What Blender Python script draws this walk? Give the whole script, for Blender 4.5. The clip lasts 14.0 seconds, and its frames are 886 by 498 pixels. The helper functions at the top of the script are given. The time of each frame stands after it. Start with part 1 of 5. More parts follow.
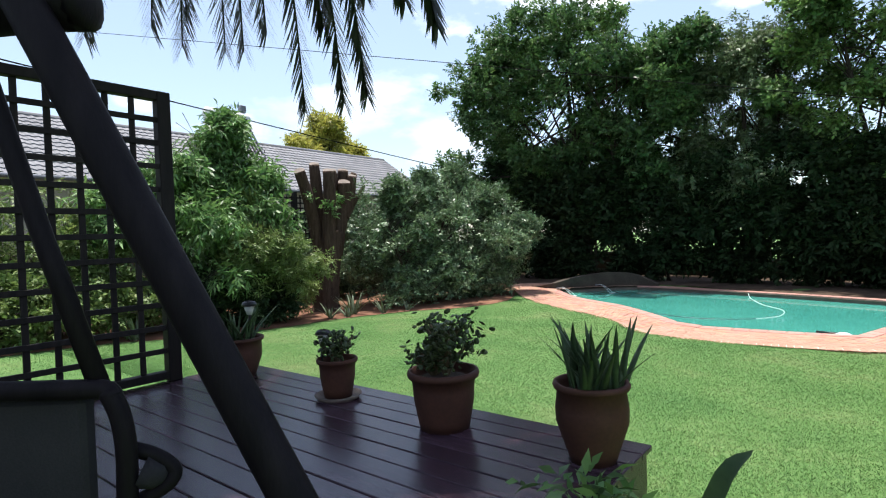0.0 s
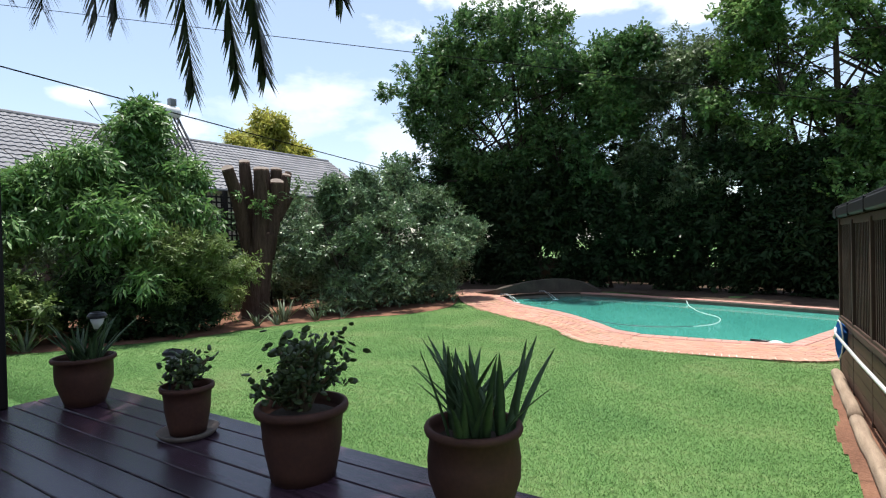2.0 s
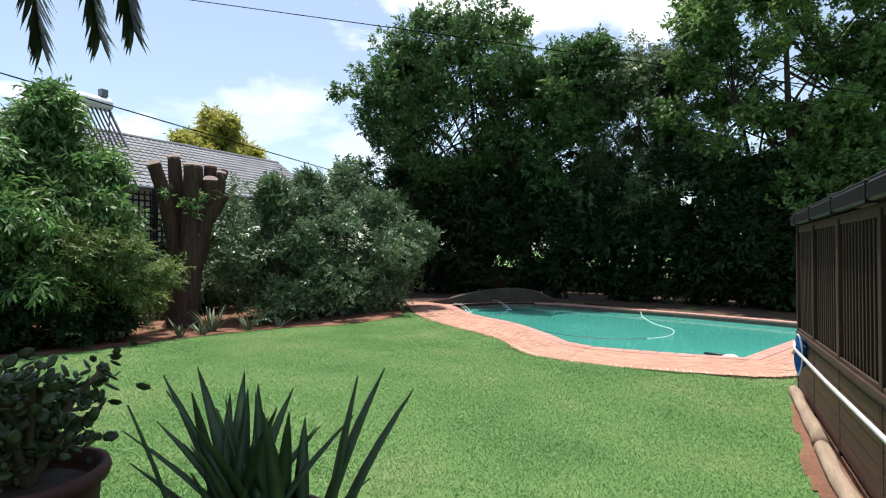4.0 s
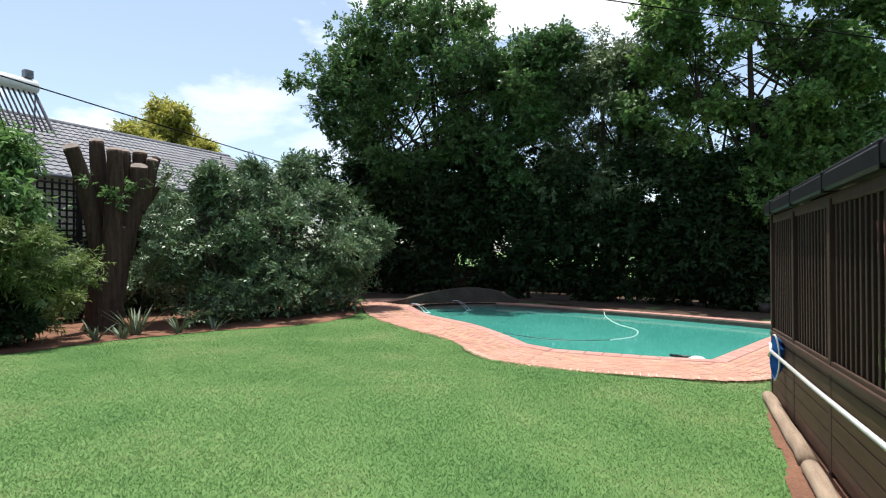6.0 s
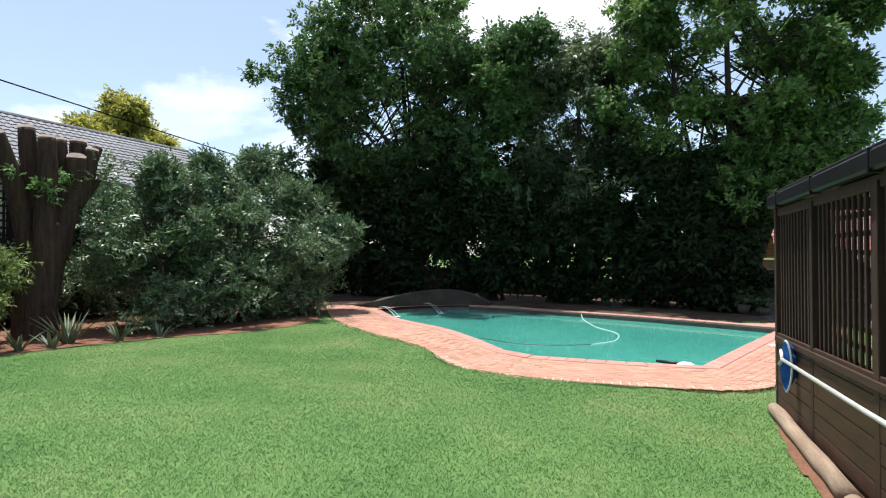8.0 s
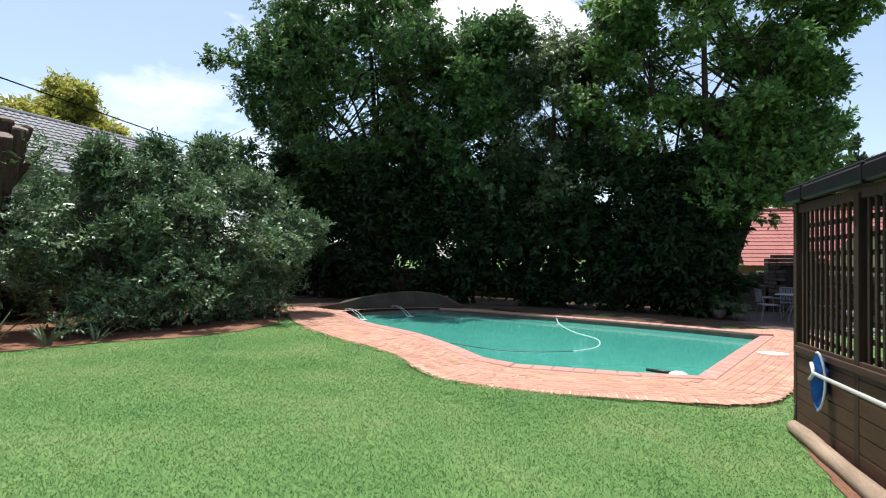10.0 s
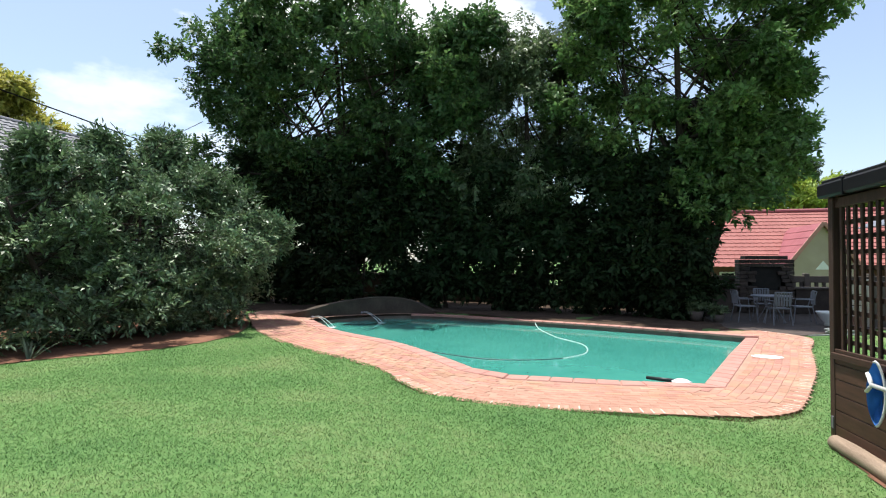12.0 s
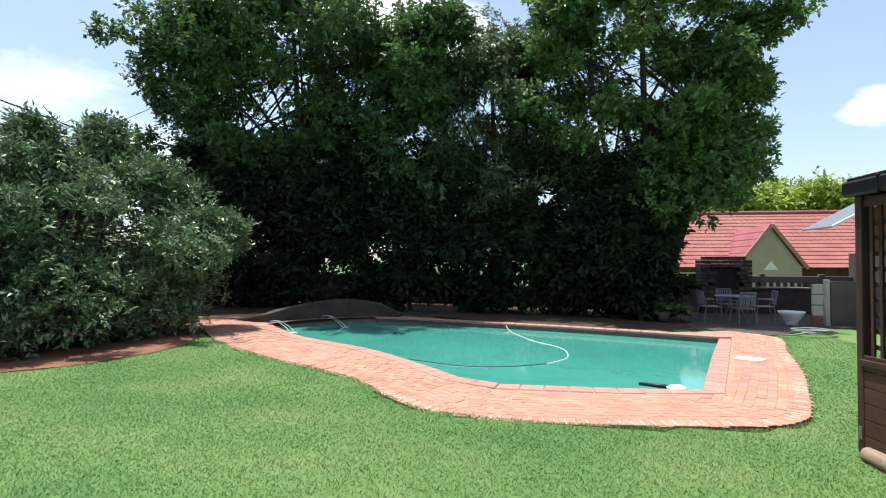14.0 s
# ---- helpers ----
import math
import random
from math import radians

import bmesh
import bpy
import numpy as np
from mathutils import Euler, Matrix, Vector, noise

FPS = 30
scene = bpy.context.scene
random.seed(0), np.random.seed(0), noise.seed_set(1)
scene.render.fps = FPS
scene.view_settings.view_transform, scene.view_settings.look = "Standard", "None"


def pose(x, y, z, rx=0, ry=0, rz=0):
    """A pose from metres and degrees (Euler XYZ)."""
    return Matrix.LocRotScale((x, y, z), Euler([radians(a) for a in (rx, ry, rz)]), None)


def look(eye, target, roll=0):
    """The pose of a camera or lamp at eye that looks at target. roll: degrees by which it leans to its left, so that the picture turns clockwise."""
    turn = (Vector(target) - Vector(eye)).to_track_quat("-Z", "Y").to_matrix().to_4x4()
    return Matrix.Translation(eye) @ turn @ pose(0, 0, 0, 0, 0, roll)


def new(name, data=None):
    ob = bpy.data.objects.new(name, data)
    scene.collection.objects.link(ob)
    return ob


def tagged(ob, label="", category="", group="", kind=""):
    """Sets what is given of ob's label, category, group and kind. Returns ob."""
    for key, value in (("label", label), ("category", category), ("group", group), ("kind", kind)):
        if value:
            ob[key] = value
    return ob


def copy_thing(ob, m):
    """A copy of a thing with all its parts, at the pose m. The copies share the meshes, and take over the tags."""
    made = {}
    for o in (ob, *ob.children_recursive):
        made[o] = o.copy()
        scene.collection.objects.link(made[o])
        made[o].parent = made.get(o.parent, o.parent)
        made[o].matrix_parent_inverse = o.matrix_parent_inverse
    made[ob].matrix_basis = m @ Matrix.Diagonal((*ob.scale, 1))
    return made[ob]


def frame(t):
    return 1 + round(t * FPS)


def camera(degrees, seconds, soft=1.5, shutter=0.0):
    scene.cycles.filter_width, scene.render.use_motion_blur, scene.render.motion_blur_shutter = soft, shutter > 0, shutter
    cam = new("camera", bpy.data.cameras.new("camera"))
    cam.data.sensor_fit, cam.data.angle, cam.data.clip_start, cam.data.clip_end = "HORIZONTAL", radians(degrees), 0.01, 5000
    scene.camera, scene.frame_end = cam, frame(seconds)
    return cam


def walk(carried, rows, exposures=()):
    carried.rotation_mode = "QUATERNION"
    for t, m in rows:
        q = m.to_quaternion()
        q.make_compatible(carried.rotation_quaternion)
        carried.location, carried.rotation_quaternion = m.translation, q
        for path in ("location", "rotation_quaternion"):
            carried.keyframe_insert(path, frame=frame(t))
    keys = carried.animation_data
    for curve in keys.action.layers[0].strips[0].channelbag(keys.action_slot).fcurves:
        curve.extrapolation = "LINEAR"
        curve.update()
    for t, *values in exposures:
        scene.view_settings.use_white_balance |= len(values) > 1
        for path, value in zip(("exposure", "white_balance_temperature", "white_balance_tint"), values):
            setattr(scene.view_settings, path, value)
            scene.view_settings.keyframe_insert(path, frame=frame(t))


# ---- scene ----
cam = camera(78.6, 14.0, soft=1.15)
PATH = [
    (0, (0.332, 0.035, 2.117), (-0.909, 1.603, 2.079), -2.1),
    (0.5, (0.337, 0.191, 2.114), (-0.877, 1.78, 2.081), -1.9),
    (1, (0.335, 0.347, 2.102), (-0.847, 1.959, 2.073), -1.7),
    (1.5, (0.309, 0.533, 2.078), (-0.833, 2.174, 2.051), -1.5),
    (2, (0.279, 0.736, 2.077), (-0.82, 2.406, 2.053), -1.4),
    (2.5, (0.252, 0.92, 2.067), (-0.809, 2.615, 2.045), -1.2),
    (3, (0.22, 1.138, 2.037), (-0.806, 2.855, 2.02), -1.1),
    (3.2, (0.207, 1.224, 2.027), (-0.812, 2.945, 2.021), -0.9),
    (5.5, (0.077, 2.387, 1.874), (-0.815, 4.177, 1.884), -0.4),
    (6, (0.025, 2.585, 1.845), (-0.848, 4.385, 1.858), -0.3),
    (6.5, (-0.073, 2.785, 1.839), (-0.921, 4.596, 1.854), -0.3),
    (7, (-0.152, 2.982, 1.826), (-0.974, 4.805, 1.844), -0.3),
    (7.5, (-0.225, 3.188, 1.788), (-1.024, 5.021, 1.812), -0.3),
    (8, (-0.324, 3.358, 1.781), (-1.101, 5.201, 1.802), -0.3),
    (10.3, (-0.941, 4.166, 1.695), (-1.571, 6.063, 1.731), 0.3),
    (10.5, (-1.014, 4.227, 1.687), (-1.631, 6.129, 1.728), 0.1),
    (11, (-1.198, 4.379, 1.691), (-1.779, 6.292, 1.733), 0.1),
    (11.5, (-1.337, 4.496, 1.687), (-1.879, 6.421, 1.73), 0.2),
    (12, (-1.477, 4.643, 1.69), (-1.98, 6.577, 1.735), 0.1),
    (12.5, (-1.624, 4.783, 1.683), (-2.092, 6.727, 1.73), 0.1),
    (13, (-1.821, 4.891, 1.699), (-2.242, 6.846, 1.745), 0.1),
    (13.5, (-1.956, 4.99, 1.698), (-2.327, 6.955, 1.746), 0.1),
    (14, (-2.112, 5.124, 1.704), (-2.432, 7.098, 1.75), 0.1),
]
walk(cam, [(t, look(eye, target, roll)) for t, eye, target, roll in PATH],
     [(0, 0.80), (0.5, 0.72), (1.5, 0.66), (3, 0.61), (10, 0.61), (14, 0.65)])

# ---- light ----
SUN_EL, SUN_AZ = 77.0, 310.0      # degrees: height, and compass angle from +y turning to +x
sun_dir = Vector((math.sin(radians(SUN_AZ)) * math.cos(radians(SUN_EL)), math.cos(radians(SUN_AZ)) * math.cos(radians(SUN_EL)), math.sin(radians(SUN_EL))))
sun = new("sun", bpy.data.lights.new("sun", "SUN"))
sun.data.energy, sun.data.angle, sun.data.color = 5.0, radians(0.53), (1.0, 0.965, 0.91)
sun.matrix_world = look(sun_dir * 60, (0, 0, 0))
world = bpy.data.worlds.new("sky")
scene.world = world
world.use_nodes = True
wn, wl = world.node_tree.nodes, world.node_tree.links
sky = wn.new("ShaderNodeTexSky")
sky.sky_type, sky.sun_disc = "NISHITA", False
sky.sun_elevation, sky.sun_rotation = radians(SUN_EL), radians(SUN_AZ)
sky.air_density, sky.dust_density, sky.ozone_density = 1.0, 1.2, 1.4
wn["Background"].inputs["Strength"].default_value = 0.13
# fair-weather clouds: (compass angle, height, half width, half height in degrees, whiteness)
CLOUDS = [(-21, 25.0, 17, 5.6, 1.0), (-9, 23.0, 6, 3.4, 0.95), (-33, 26.0, 5, 3.0, 0.8), (-45, 15.0, 8, 3.6, 0.50), (-51, 12.0, 9, 3.5, 0.35), (-58.5, 11.3, 5, 1.9, 0.9), (-67, 13.4, 2.6, 1.0, 0.6), (-38, 10.0, 8, 3.0, 0.4),
          (30.5, 13.2, 3.4, 1.9, 0.85), (40, 9.0, 6, 2.0, 0.8), (70, 16, 14, 5, 0.9), (105, 30, 16, 7, 0.9), (140, 20, 14, 6, 0.9), (175, 35, 18, 8, 0.9), (210, 18, 16, 6, 0.9), (245, 32, 14, 6, 0.9), (268, 14, 12, 4, 0.9)]


def sky_math(op, a, b):
    m = wn.new("ShaderNodeMath")
    m.operation = op
    for i, q in enumerate((a, b)):
        if isinstance(q, (int, float)):
            m.inputs[i].default_value = q
        else:
            wl.new(q, m.inputs[i])
    return m.outputs[0]


tc = wn.new("ShaderNodeTexCoord")
mp = wn.new("ShaderNodeMapping")
mp.inputs["Scale"].default_value = (1.0, 1.0, 2.2)
cl = wn.new("ShaderNodeTexNoise")
cl.inputs["Scale"].default_value, cl.inputs["Detail"].default_value, cl.inputs["Roughness"].default_value = 7.0, 8.0, 0.55
wl.new(tc.outputs["Generated"], mp.inputs["Vector"])
wl.new(mp.outputs["Vector"], cl.inputs["Vector"])
cover = None
for az, el, hw, hh, white in CLOUDS:
    a, e = radians(az), radians(el)
    d = Vector((math.sin(a) * math.cos(e), math.cos(a) * math.cos(e), math.sin(e)))
    across = Vector((math.cos(a), -math.sin(a), 0))
    upward = across.cross(d)
    off = []
    for axis, half in ((across, hw), (upward, hh)):
        dot = wn.new("ShaderNodeVectorMath")
        dot.operation = "DOT_PRODUCT"
        dot.inputs[1].default_value = axis / math.sin(radians(half))
        wl.new(tc.outputs["Generated"], dot.inputs[0])
        off.append(sky_math("POWER", sky_math("ABSOLUTE", dot.outputs["Value"], 0.0), 2.0))
    ahead = wn.new("ShaderNodeVectorMath")
    ahead.operation = "DOT_PRODUCT"
    ahead.inputs[1].default_value = d
    wl.new(tc.outputs["Generated"], ahead.inputs[0])
    near = sky_math("MULTIPLY", sky_math("GREATER_THAN", ahead.outputs["Value"], 0.5), white)
    puff = sky_math("MAXIMUM", sky_math("SUBTRACT", 1.0, sky_math("SQRT", sky_math("ADD", off[0], off[1]), 0.0)), -1.0)
    lump = wn.new("ShaderNodeMapRange")
    lump.interpolation_type = "SMOOTHSTEP"
    lump.inputs["From Min"].default_value, lump.inputs["From Max"].default_value = 0.0, 0.8
    wl.new(sky_math("ADD", puff, sky_math("MULTIPLY", sky_math("SUBTRACT", cl.outputs["Fac"], 0.47), 2.6)), lump.inputs["Value"])
    lump = sky_math("MULTIPLY", lump.outputs["Result"], near)
    cover = lump if cover is None else sky_math("MAXIMUM", cover, lump)
cm = wn.new("ShaderNodeMix")
cm.data_type = "RGBA"
cm.inputs["B"].default_value = (7.4, 7.6, 7.9, 1)
wl.new(sky_math("MAXIMUM", cover, 0.11), cm.inputs["Factor"])
wl.new(sky.outputs["Color"], cm.inputs["A"])
wl.new(cm.outputs["Result"], wn["Background"].inputs["Color"])


# ---- materials ----
def material(name, colours, scale=6.0, rough=0.7, metal=0.0, bump=0.15, fine=60.0, spread=(0.3, 0.7), spec=0.4, stretch=(1, 1, 1), random_part=0.0, island=0.0, coords="Object", translucent=0.0, bump_dist=0.01):
    """A procedural surface: two colours mixed by noise at two scales, with relief from the fine one."""
    m = bpy.data.materials.new(name)
    m.use_nodes = True
    n, l = m.node_tree.nodes, m.node_tree.links
    bsdf = n["Principled BSDF"]
    tc = n.new("ShaderNodeTexCoord")
    mp = n.new("ShaderNodeMapping")
    mp.inputs["Scale"].default_value = stretch
    l.new(tc.outputs[coords], mp.inputs["Vector"])
    big, small = n.new("ShaderNodeTexNoise"), n.new("ShaderNodeTexNoise")
    big.inputs["Scale"].default_value, big.inputs["Detail"].default_value = scale, 5.0
    small.inputs["Scale"].default_value, small.inputs["Detail"].default_value = fine, 3.0
    for t in (big, small):
        l.new(mp.outputs["Vector"], t.inputs["Vector"])
    mixf = n.new("ShaderNodeMath")
    mixf.operation = "MULTIPLY_ADD"
    mixf.inputs[1].default_value, mixf.inputs[2].default_value = 0.35, 0.0
    add = n.new("ShaderNodeMath")
    add.operation = "MULTIPLY_ADD"
    add.inputs[1].default_value = 0.65
    l.new(small.outputs["Fac"], mixf.inputs[0])
    l.new(big.outputs["Fac"], add.inputs[0])
    l.new(mixf.outputs[0], add.inputs[2])
    ramp = n.new("ShaderNodeValToRGB")
    ramp.color_ramp.elements[0].position, ramp.color_ramp.elements[1].position = spread
    ramp.color_ramp.elements[0].color = (*colours[0], 1)
    ramp.color_ramp.elements[1].color = (*colours[-1], 1)
    for i, c in enumerate(colours[1:-1]):
        e = ramp.color_ramp.elements.new(spread[0] + (spread[1] - spread[0]) * (i + 1) / (len(colours) - 1))
        e.color = (*c, 1)
    l.new(add.outputs[0], ramp.inputs["Fac"])
    out = ramp.outputs["Color"]
    if random_part or island:
        if random_part:
            src = n.new("ShaderNodeObjectInfo").outputs["Random"]
        else:
            src = n.new("ShaderNodeNewGeometry").outputs["Random Per Island"]
        mr = n.new("ShaderNodeMapRange")
        amount = random_part or island
        mr.inputs["To Min"].default_value, mr.inputs["To Max"].default_value = 1 - amount, 1 + amount
        l.new(src, mr.inputs["Value"])
        hsv = n.new("ShaderNodeHueSaturation")
        l.new(mr.outputs["Result"], hsv.inputs["Value"])
        l.new(out, hsv.inputs["Color"])
        if island:
            mh = n.new("ShaderNodeMapRange")
            mh.inputs["To Min"].default_value, mh.inputs["To Max"].default_value = 0.485, 0.515
            frac = n.new("ShaderNodeMath")
            frac.operation = "FRACT"
            mul = n.new("ShaderNodeMath")
            mul.operation = "MULTIPLY"
            mul.inputs[1].default_value = 7.31
            l.new(src, mul.inputs[0])
            l.new(mul.outputs[0], frac.inputs[0])
            l.new(frac.outputs[0], mh.inputs["Value"])
            l.new(mh.outputs["Result"], hsv.inputs["Hue"])
        out = hsv.outputs["Color"]
    l.new(out, bsdf.inputs["Base Color"])
    bsdf.inputs["Roughness"].default_value = rough
    bsdf.inputs["Metallic"].default_value = metal
    bsdf.inputs["Specular IOR Level"].default_value = spec
    if bump:
        b = n.new("ShaderNodeBump")
        b.inputs["Strength"].default_value, b.inputs["Distance"].default_value = bump, bump_dist
        l.new(add.outputs[0], b.inputs["Height"])
        l.new(b.outputs["Normal"], bsdf.inputs["Normal"])
    if translucent:
        tr = n.new("ShaderNodeBsdfTranslucent")
        l.new(out, tr.inputs["Color"])
        mx = n.new("ShaderNodeMixShader")
        mx.inputs["Fac"].default_value = translucent
        l.new(bsdf.outputs[0], mx.inputs[1])
        l.new(tr.outputs[0], mx.inputs[2])
        l.new(mx.outputs[0], n["Material Output"].inputs["Surface"])
    return m


LAWN = material("lawn_turf", [(0.066, 0.142, 0.044), (0.105, 0.190, 0.062), (0.165, 0.215, 0.090)], 0.7, 0.9, fine=14, bump=0.2, bump_dist=0.015, spread=(0.3, 0.72), spec=0.1)
BLADE = material("grass_blades", [(0.072, 0.172, 0.050), (0.125, 0.245, 0.076), (0.235, 0.295, 0.125)], 0.7, 0.6, fine=8, bump=0, island=0.48, translucent=0.42, spread=(0.33, 0.69), spec=0.3)
SOIL = material("red_soil", [(0.10, 0.05, 0.033), (0.24, 0.125, 0.08)], 2.5, 0.95, fine=40, bump=0.8, bump_dist=0.03, spec=0.1)
# darker soil: the shade under the trees is put into its colour
SHADESOIL = material("shade_dark_soil", [(0.035, 0.025, 0.018), (0.10, 0.07, 0.05)], 2.5, 0.95, fine=40, bump=0.8, bump_dist=0.03, spec=0.1)
BRICK = material("paving_brick", [(0.30, 0.155, 0.11), (0.39, 0.215, 0.155), (0.45, 0.275, 0.205)], 9, 0.85, fine=120, bump=0.35, random_part=0.13, spec=0.2)
BRICK_FAR = material("paving_brick_far", [(0.30, 0.155, 0.11), (0.39, 0.215, 0.155), (0.45, 0.275, 0.205)], 1.5, 0.85, fine=120, bump=0.35, island=0.13, spec=0.2)
MORTAR = material("pale_mortar", [(0.31, 0.185, 0.135), (0.41, 0.275, 0.205)], 4, 0.95, fine=80, bump=0.4, spec=0.1)
COPING = material("pink_coping", [(0.37, 0.175, 0.14), (0.46, 0.245, 0.20)], 5, 0.7, fine=70, bump=0.2, random_part=0.06)
POOLWALL = material("pool_plaster", [(0.12, 0.30, 0.28), (0.16, 0.36, 0.33)], 2, 0.6, bump=0.1)
ROCK = material("dark_pool_stone", [(0.09, 0.075, 0.06), (0.2, 0.16, 0.13)], 3, 0.9, fine=30, bump=0.8, bump_dist=0.03, random_part=0.25)
# purple of the reflected sky is mixed into the stained wood's colour
DECKWOOD = material("sky_tinted_stained_board", [(0.030, 0.017, 0.025), (0.072, 0.040, 0.058)], 3, 0.27, fine=30, stretch=(0.6, 9, 9), bump=0.25, bump_dist=0.004, random_part=0.22, spec=0.45)
DARKWOOD = material("black_stained_wood", [(0.008, 0.007, 0.007), (0.025, 0.020, 0.019)], 4, 0.65, spec=0.2, fine=40, stretch=(8, 8, 0.8), bump=0.2, random_part=0.2)
SWINGWOOD = material("dark_round_pole", [(0.005, 0.004, 0.006), (0.014, 0.011, 0.014)], 4, 0.6, spec=0.12, fine=30, stretch=(6, 6, 0.8), bump=0.2)
BROWNWOOD = material("brown_fence_wood", [(0.030, 0.014, 0.008), (0.082, 0.040, 0.024)], 3, 0.6, fine=30, stretch=(9, 1, 9), bump=0.35, random_part=0.25)
SLATWOOD = material("brown_slat_wood", [(0.024, 0.012, 0.008), (0.066, 0.034, 0.023)], 3, 0.65, fine=30, stretch=(9, 9, 0.8), bump=0.3, random_part=0.3)
LOGWOOD = material("weathered_log", [(0.16, 0.11, 0.075), (0.37, 0.28, 0.20)], 3, 0.9, fine=40, stretch=(6, 0.7, 6), bump=0.6)
FASCIA = material("charcoal_gutter", [(0.006, 0.006, 0.007), (0.015, 0.015, 0.017)], 5, 0.5, fine=60, bump=0.1, spec=0.25)
TERRACOTTA = material("terracotta", [(0.050, 0.019, 0.013), (0.105, 0.043, 0.027)], 5, 0.75, fine=60, bump=0.2, random_part=0.15)
POTSOIL = material("potting_soil", [(0.02, 0.014, 0.01), (0.06, 0.045, 0.03)], 20, 0.95, fine=90, bump=0.8)
IRIS = material("strap_leaf", [(0.03, 0.07, 0.03), (0.08, 0.14, 0.055)], 8, 0.5, fine=50, bump=0.1, island=0.25, translucent=0.25)
PALESTRAP = material("pale_edged_strap_leaf", [(0.10, 0.15, 0.09), (0.26, 0.30, 0.19)], 10, 0.5, fine=50, bump=0.1, island=0.25, translucent=0.25)
JADE = material("jade_leaf", [(0.025, 0.05, 0.016), (0.075, 0.105, 0.035)], 10, 0.4, fine=50, bump=0.05, island=0.3, translucent=0.12)
STEM = material("green_brown_stem", [(0.08, 0.06, 0.035), (0.14, 0.11, 0.06)], 20, 0.8, bump=0.3)
TREELEAF = material("tree_leaf", [(0.034, 0.082, 0.029), (0.074, 0.146, 0.050), (0.170, 0.280, 0.090)], 0.55, 0.42, fine=3, bump=0, island=0.5, translucent=0.34, spec=0.34)
# leaf colour lowered to stand for the gloom under trees and bushes
SHADELEAF = material("shade_dark_leaf", [(0.012, 0.026, 0.010), (0.030, 0.052, 0.020)], 0.8, 0.7, fine=6, bump=0, island=0.4, translucent=0.08, spec=0.12)
LIGHTTREELEAF = material("light_tree_leaf", [(0.052, 0.116, 0.036), (0.112, 0.205, 0.063), (0.230, 0.345, 0.102)], 0.55, 0.42, fine=3, bump=0, island=0.5, translucent=0.42, spec=0.34)
TREELEAF2 = material("tree_leaf_fine", [(0.060, 0.105, 0.045), (0.16, 0.22, 0.105)], 0.6, 0.45, fine=4, bump=0, island=0.45, translucent=0.36, spec=0.4)
BUSHLEAF = material("grey_green_bush_leaf", [(0.062, 0.122, 0.060), (0.205, 0.29, 0.150)], 1.2, 0.40, fine=6, bump=0, island=0.6, translucent=0.18, spec=0.42)
PEACHLEAF = material("fresh_green_leaf", [(0.070, 0.160, 0.045), (0.185, 0.315, 0.10)], 1.0, 0.45, fine=9, bump=0, island=0.45, translucent=0.34, spec=0.4)
LIMELEAF = material("yellow_green_leaf", [(0.09, 0.16, 0.045), (0.21, 0.275, 0.085)], 1.0, 0.55, fine=9, bump=0, island=0.3, translucent=0.3)
GOLDLEAF = material("golden_conifer_leaf", [(0.26, 0.26, 0.05), (0.46, 0.44, 0.10)], 0.8, 0.6, fine=9, bump=0, island=0.3, translucent=0.45)
HILLLEAF = material("bright_far_leaf", [(0.22, 0.32, 0.05), (0.38, 0.46, 0.09)], 0.3, 0.6, fine=3, bump=0, island=0.3, translucent=0.3)
CYPRESSLEAF = material("dark_cypress_leaf", [(0.02, 0.045, 0.02), (0.05, 0.08, 0.035)], 0.6, 0.7, fine=5, bump=0, island=0.3)
PALMLEAF = material("palm_leaflet", [(0.02, 0.035, 0.015), (0.06, 0.085, 0.03)], 3, 0.5, fine=20, bump=0, island=0.3, translucent=0.15)
BARK = material("grey_brown_bark", [(0.022, 0.018, 0.015), (0.07, 0.056, 0.045)], 3, 0.95, fine=18, stretch=(4, 4, 0.7), bump=0.9, bump_dist=0.03, spec=0.1)
STUMPBARK = material("brown_stump_bark", [(0.032, 0.020, 0.015), (0.105, 0.070, 0.053)], 3, 0.95, fine=16, stretch=(5, 5, 0.6), bump=1.0, bump_dist=0.05, spec=0.1)
CUTWOOD = material("weathered_cut_wood", [(0.13, 0.105, 0.088), (0.26, 0.21, 0.175)], 8, 0.9, fine=40, bump=0.5)
GREYTILE = material("grey_roof_tile", [(0.10, 0.10, 0.115), (0.195, 0.195, 0.21)], 1.2, 0.7, fine=20, bump=0.2, island=0.15)
REDTILE = material("red_roof_tile", [(0.23, 0.062, 0.066), (0.33, 0.105, 0.105)], 1.2, 0.75, fine=20, bump=0.2, island=0.15)
PLASTER = material("beige_plaster", [(0.36, 0.29, 0.22), (0.46, 0.38, 0.30)], 1.5, 0.9, fine=40, bump=0.2)
WHITEPAINT = material("white_paint", [(0.68, 0.68, 0.66), (0.80, 0.80, 0.78)], 3, 0.5, fine=40, bump=0.05)
# concrete darkened: the shade on the boundary walls is put into its colour
GREYWALL = material("shaded_precast_concrete", [(0.055, 0.045, 0.04), (0.12, 0.10, 0.085)], 1.5, 0.95, fine=30, bump=0.4)
PALEBRICK = material("pale_house_brick", [(0.30, 0.23, 0.17), (0.50, 0.42, 0.33)], 2, 0.9, fine=30, bump=0.4, random_part=0.15)
BROWNBRICK = material("brown_house_brick", [(0.12, 0.06, 0.042), (0.22, 0.115, 0.08)], 3, 0.9, fine=30, bump=0.4)
CREAMWALL = material("cream_wall", [(0.36, 0.32, 0.26), (0.48, 0.43, 0.36)], 1.5, 0.9, fine=30, bump=0.15)
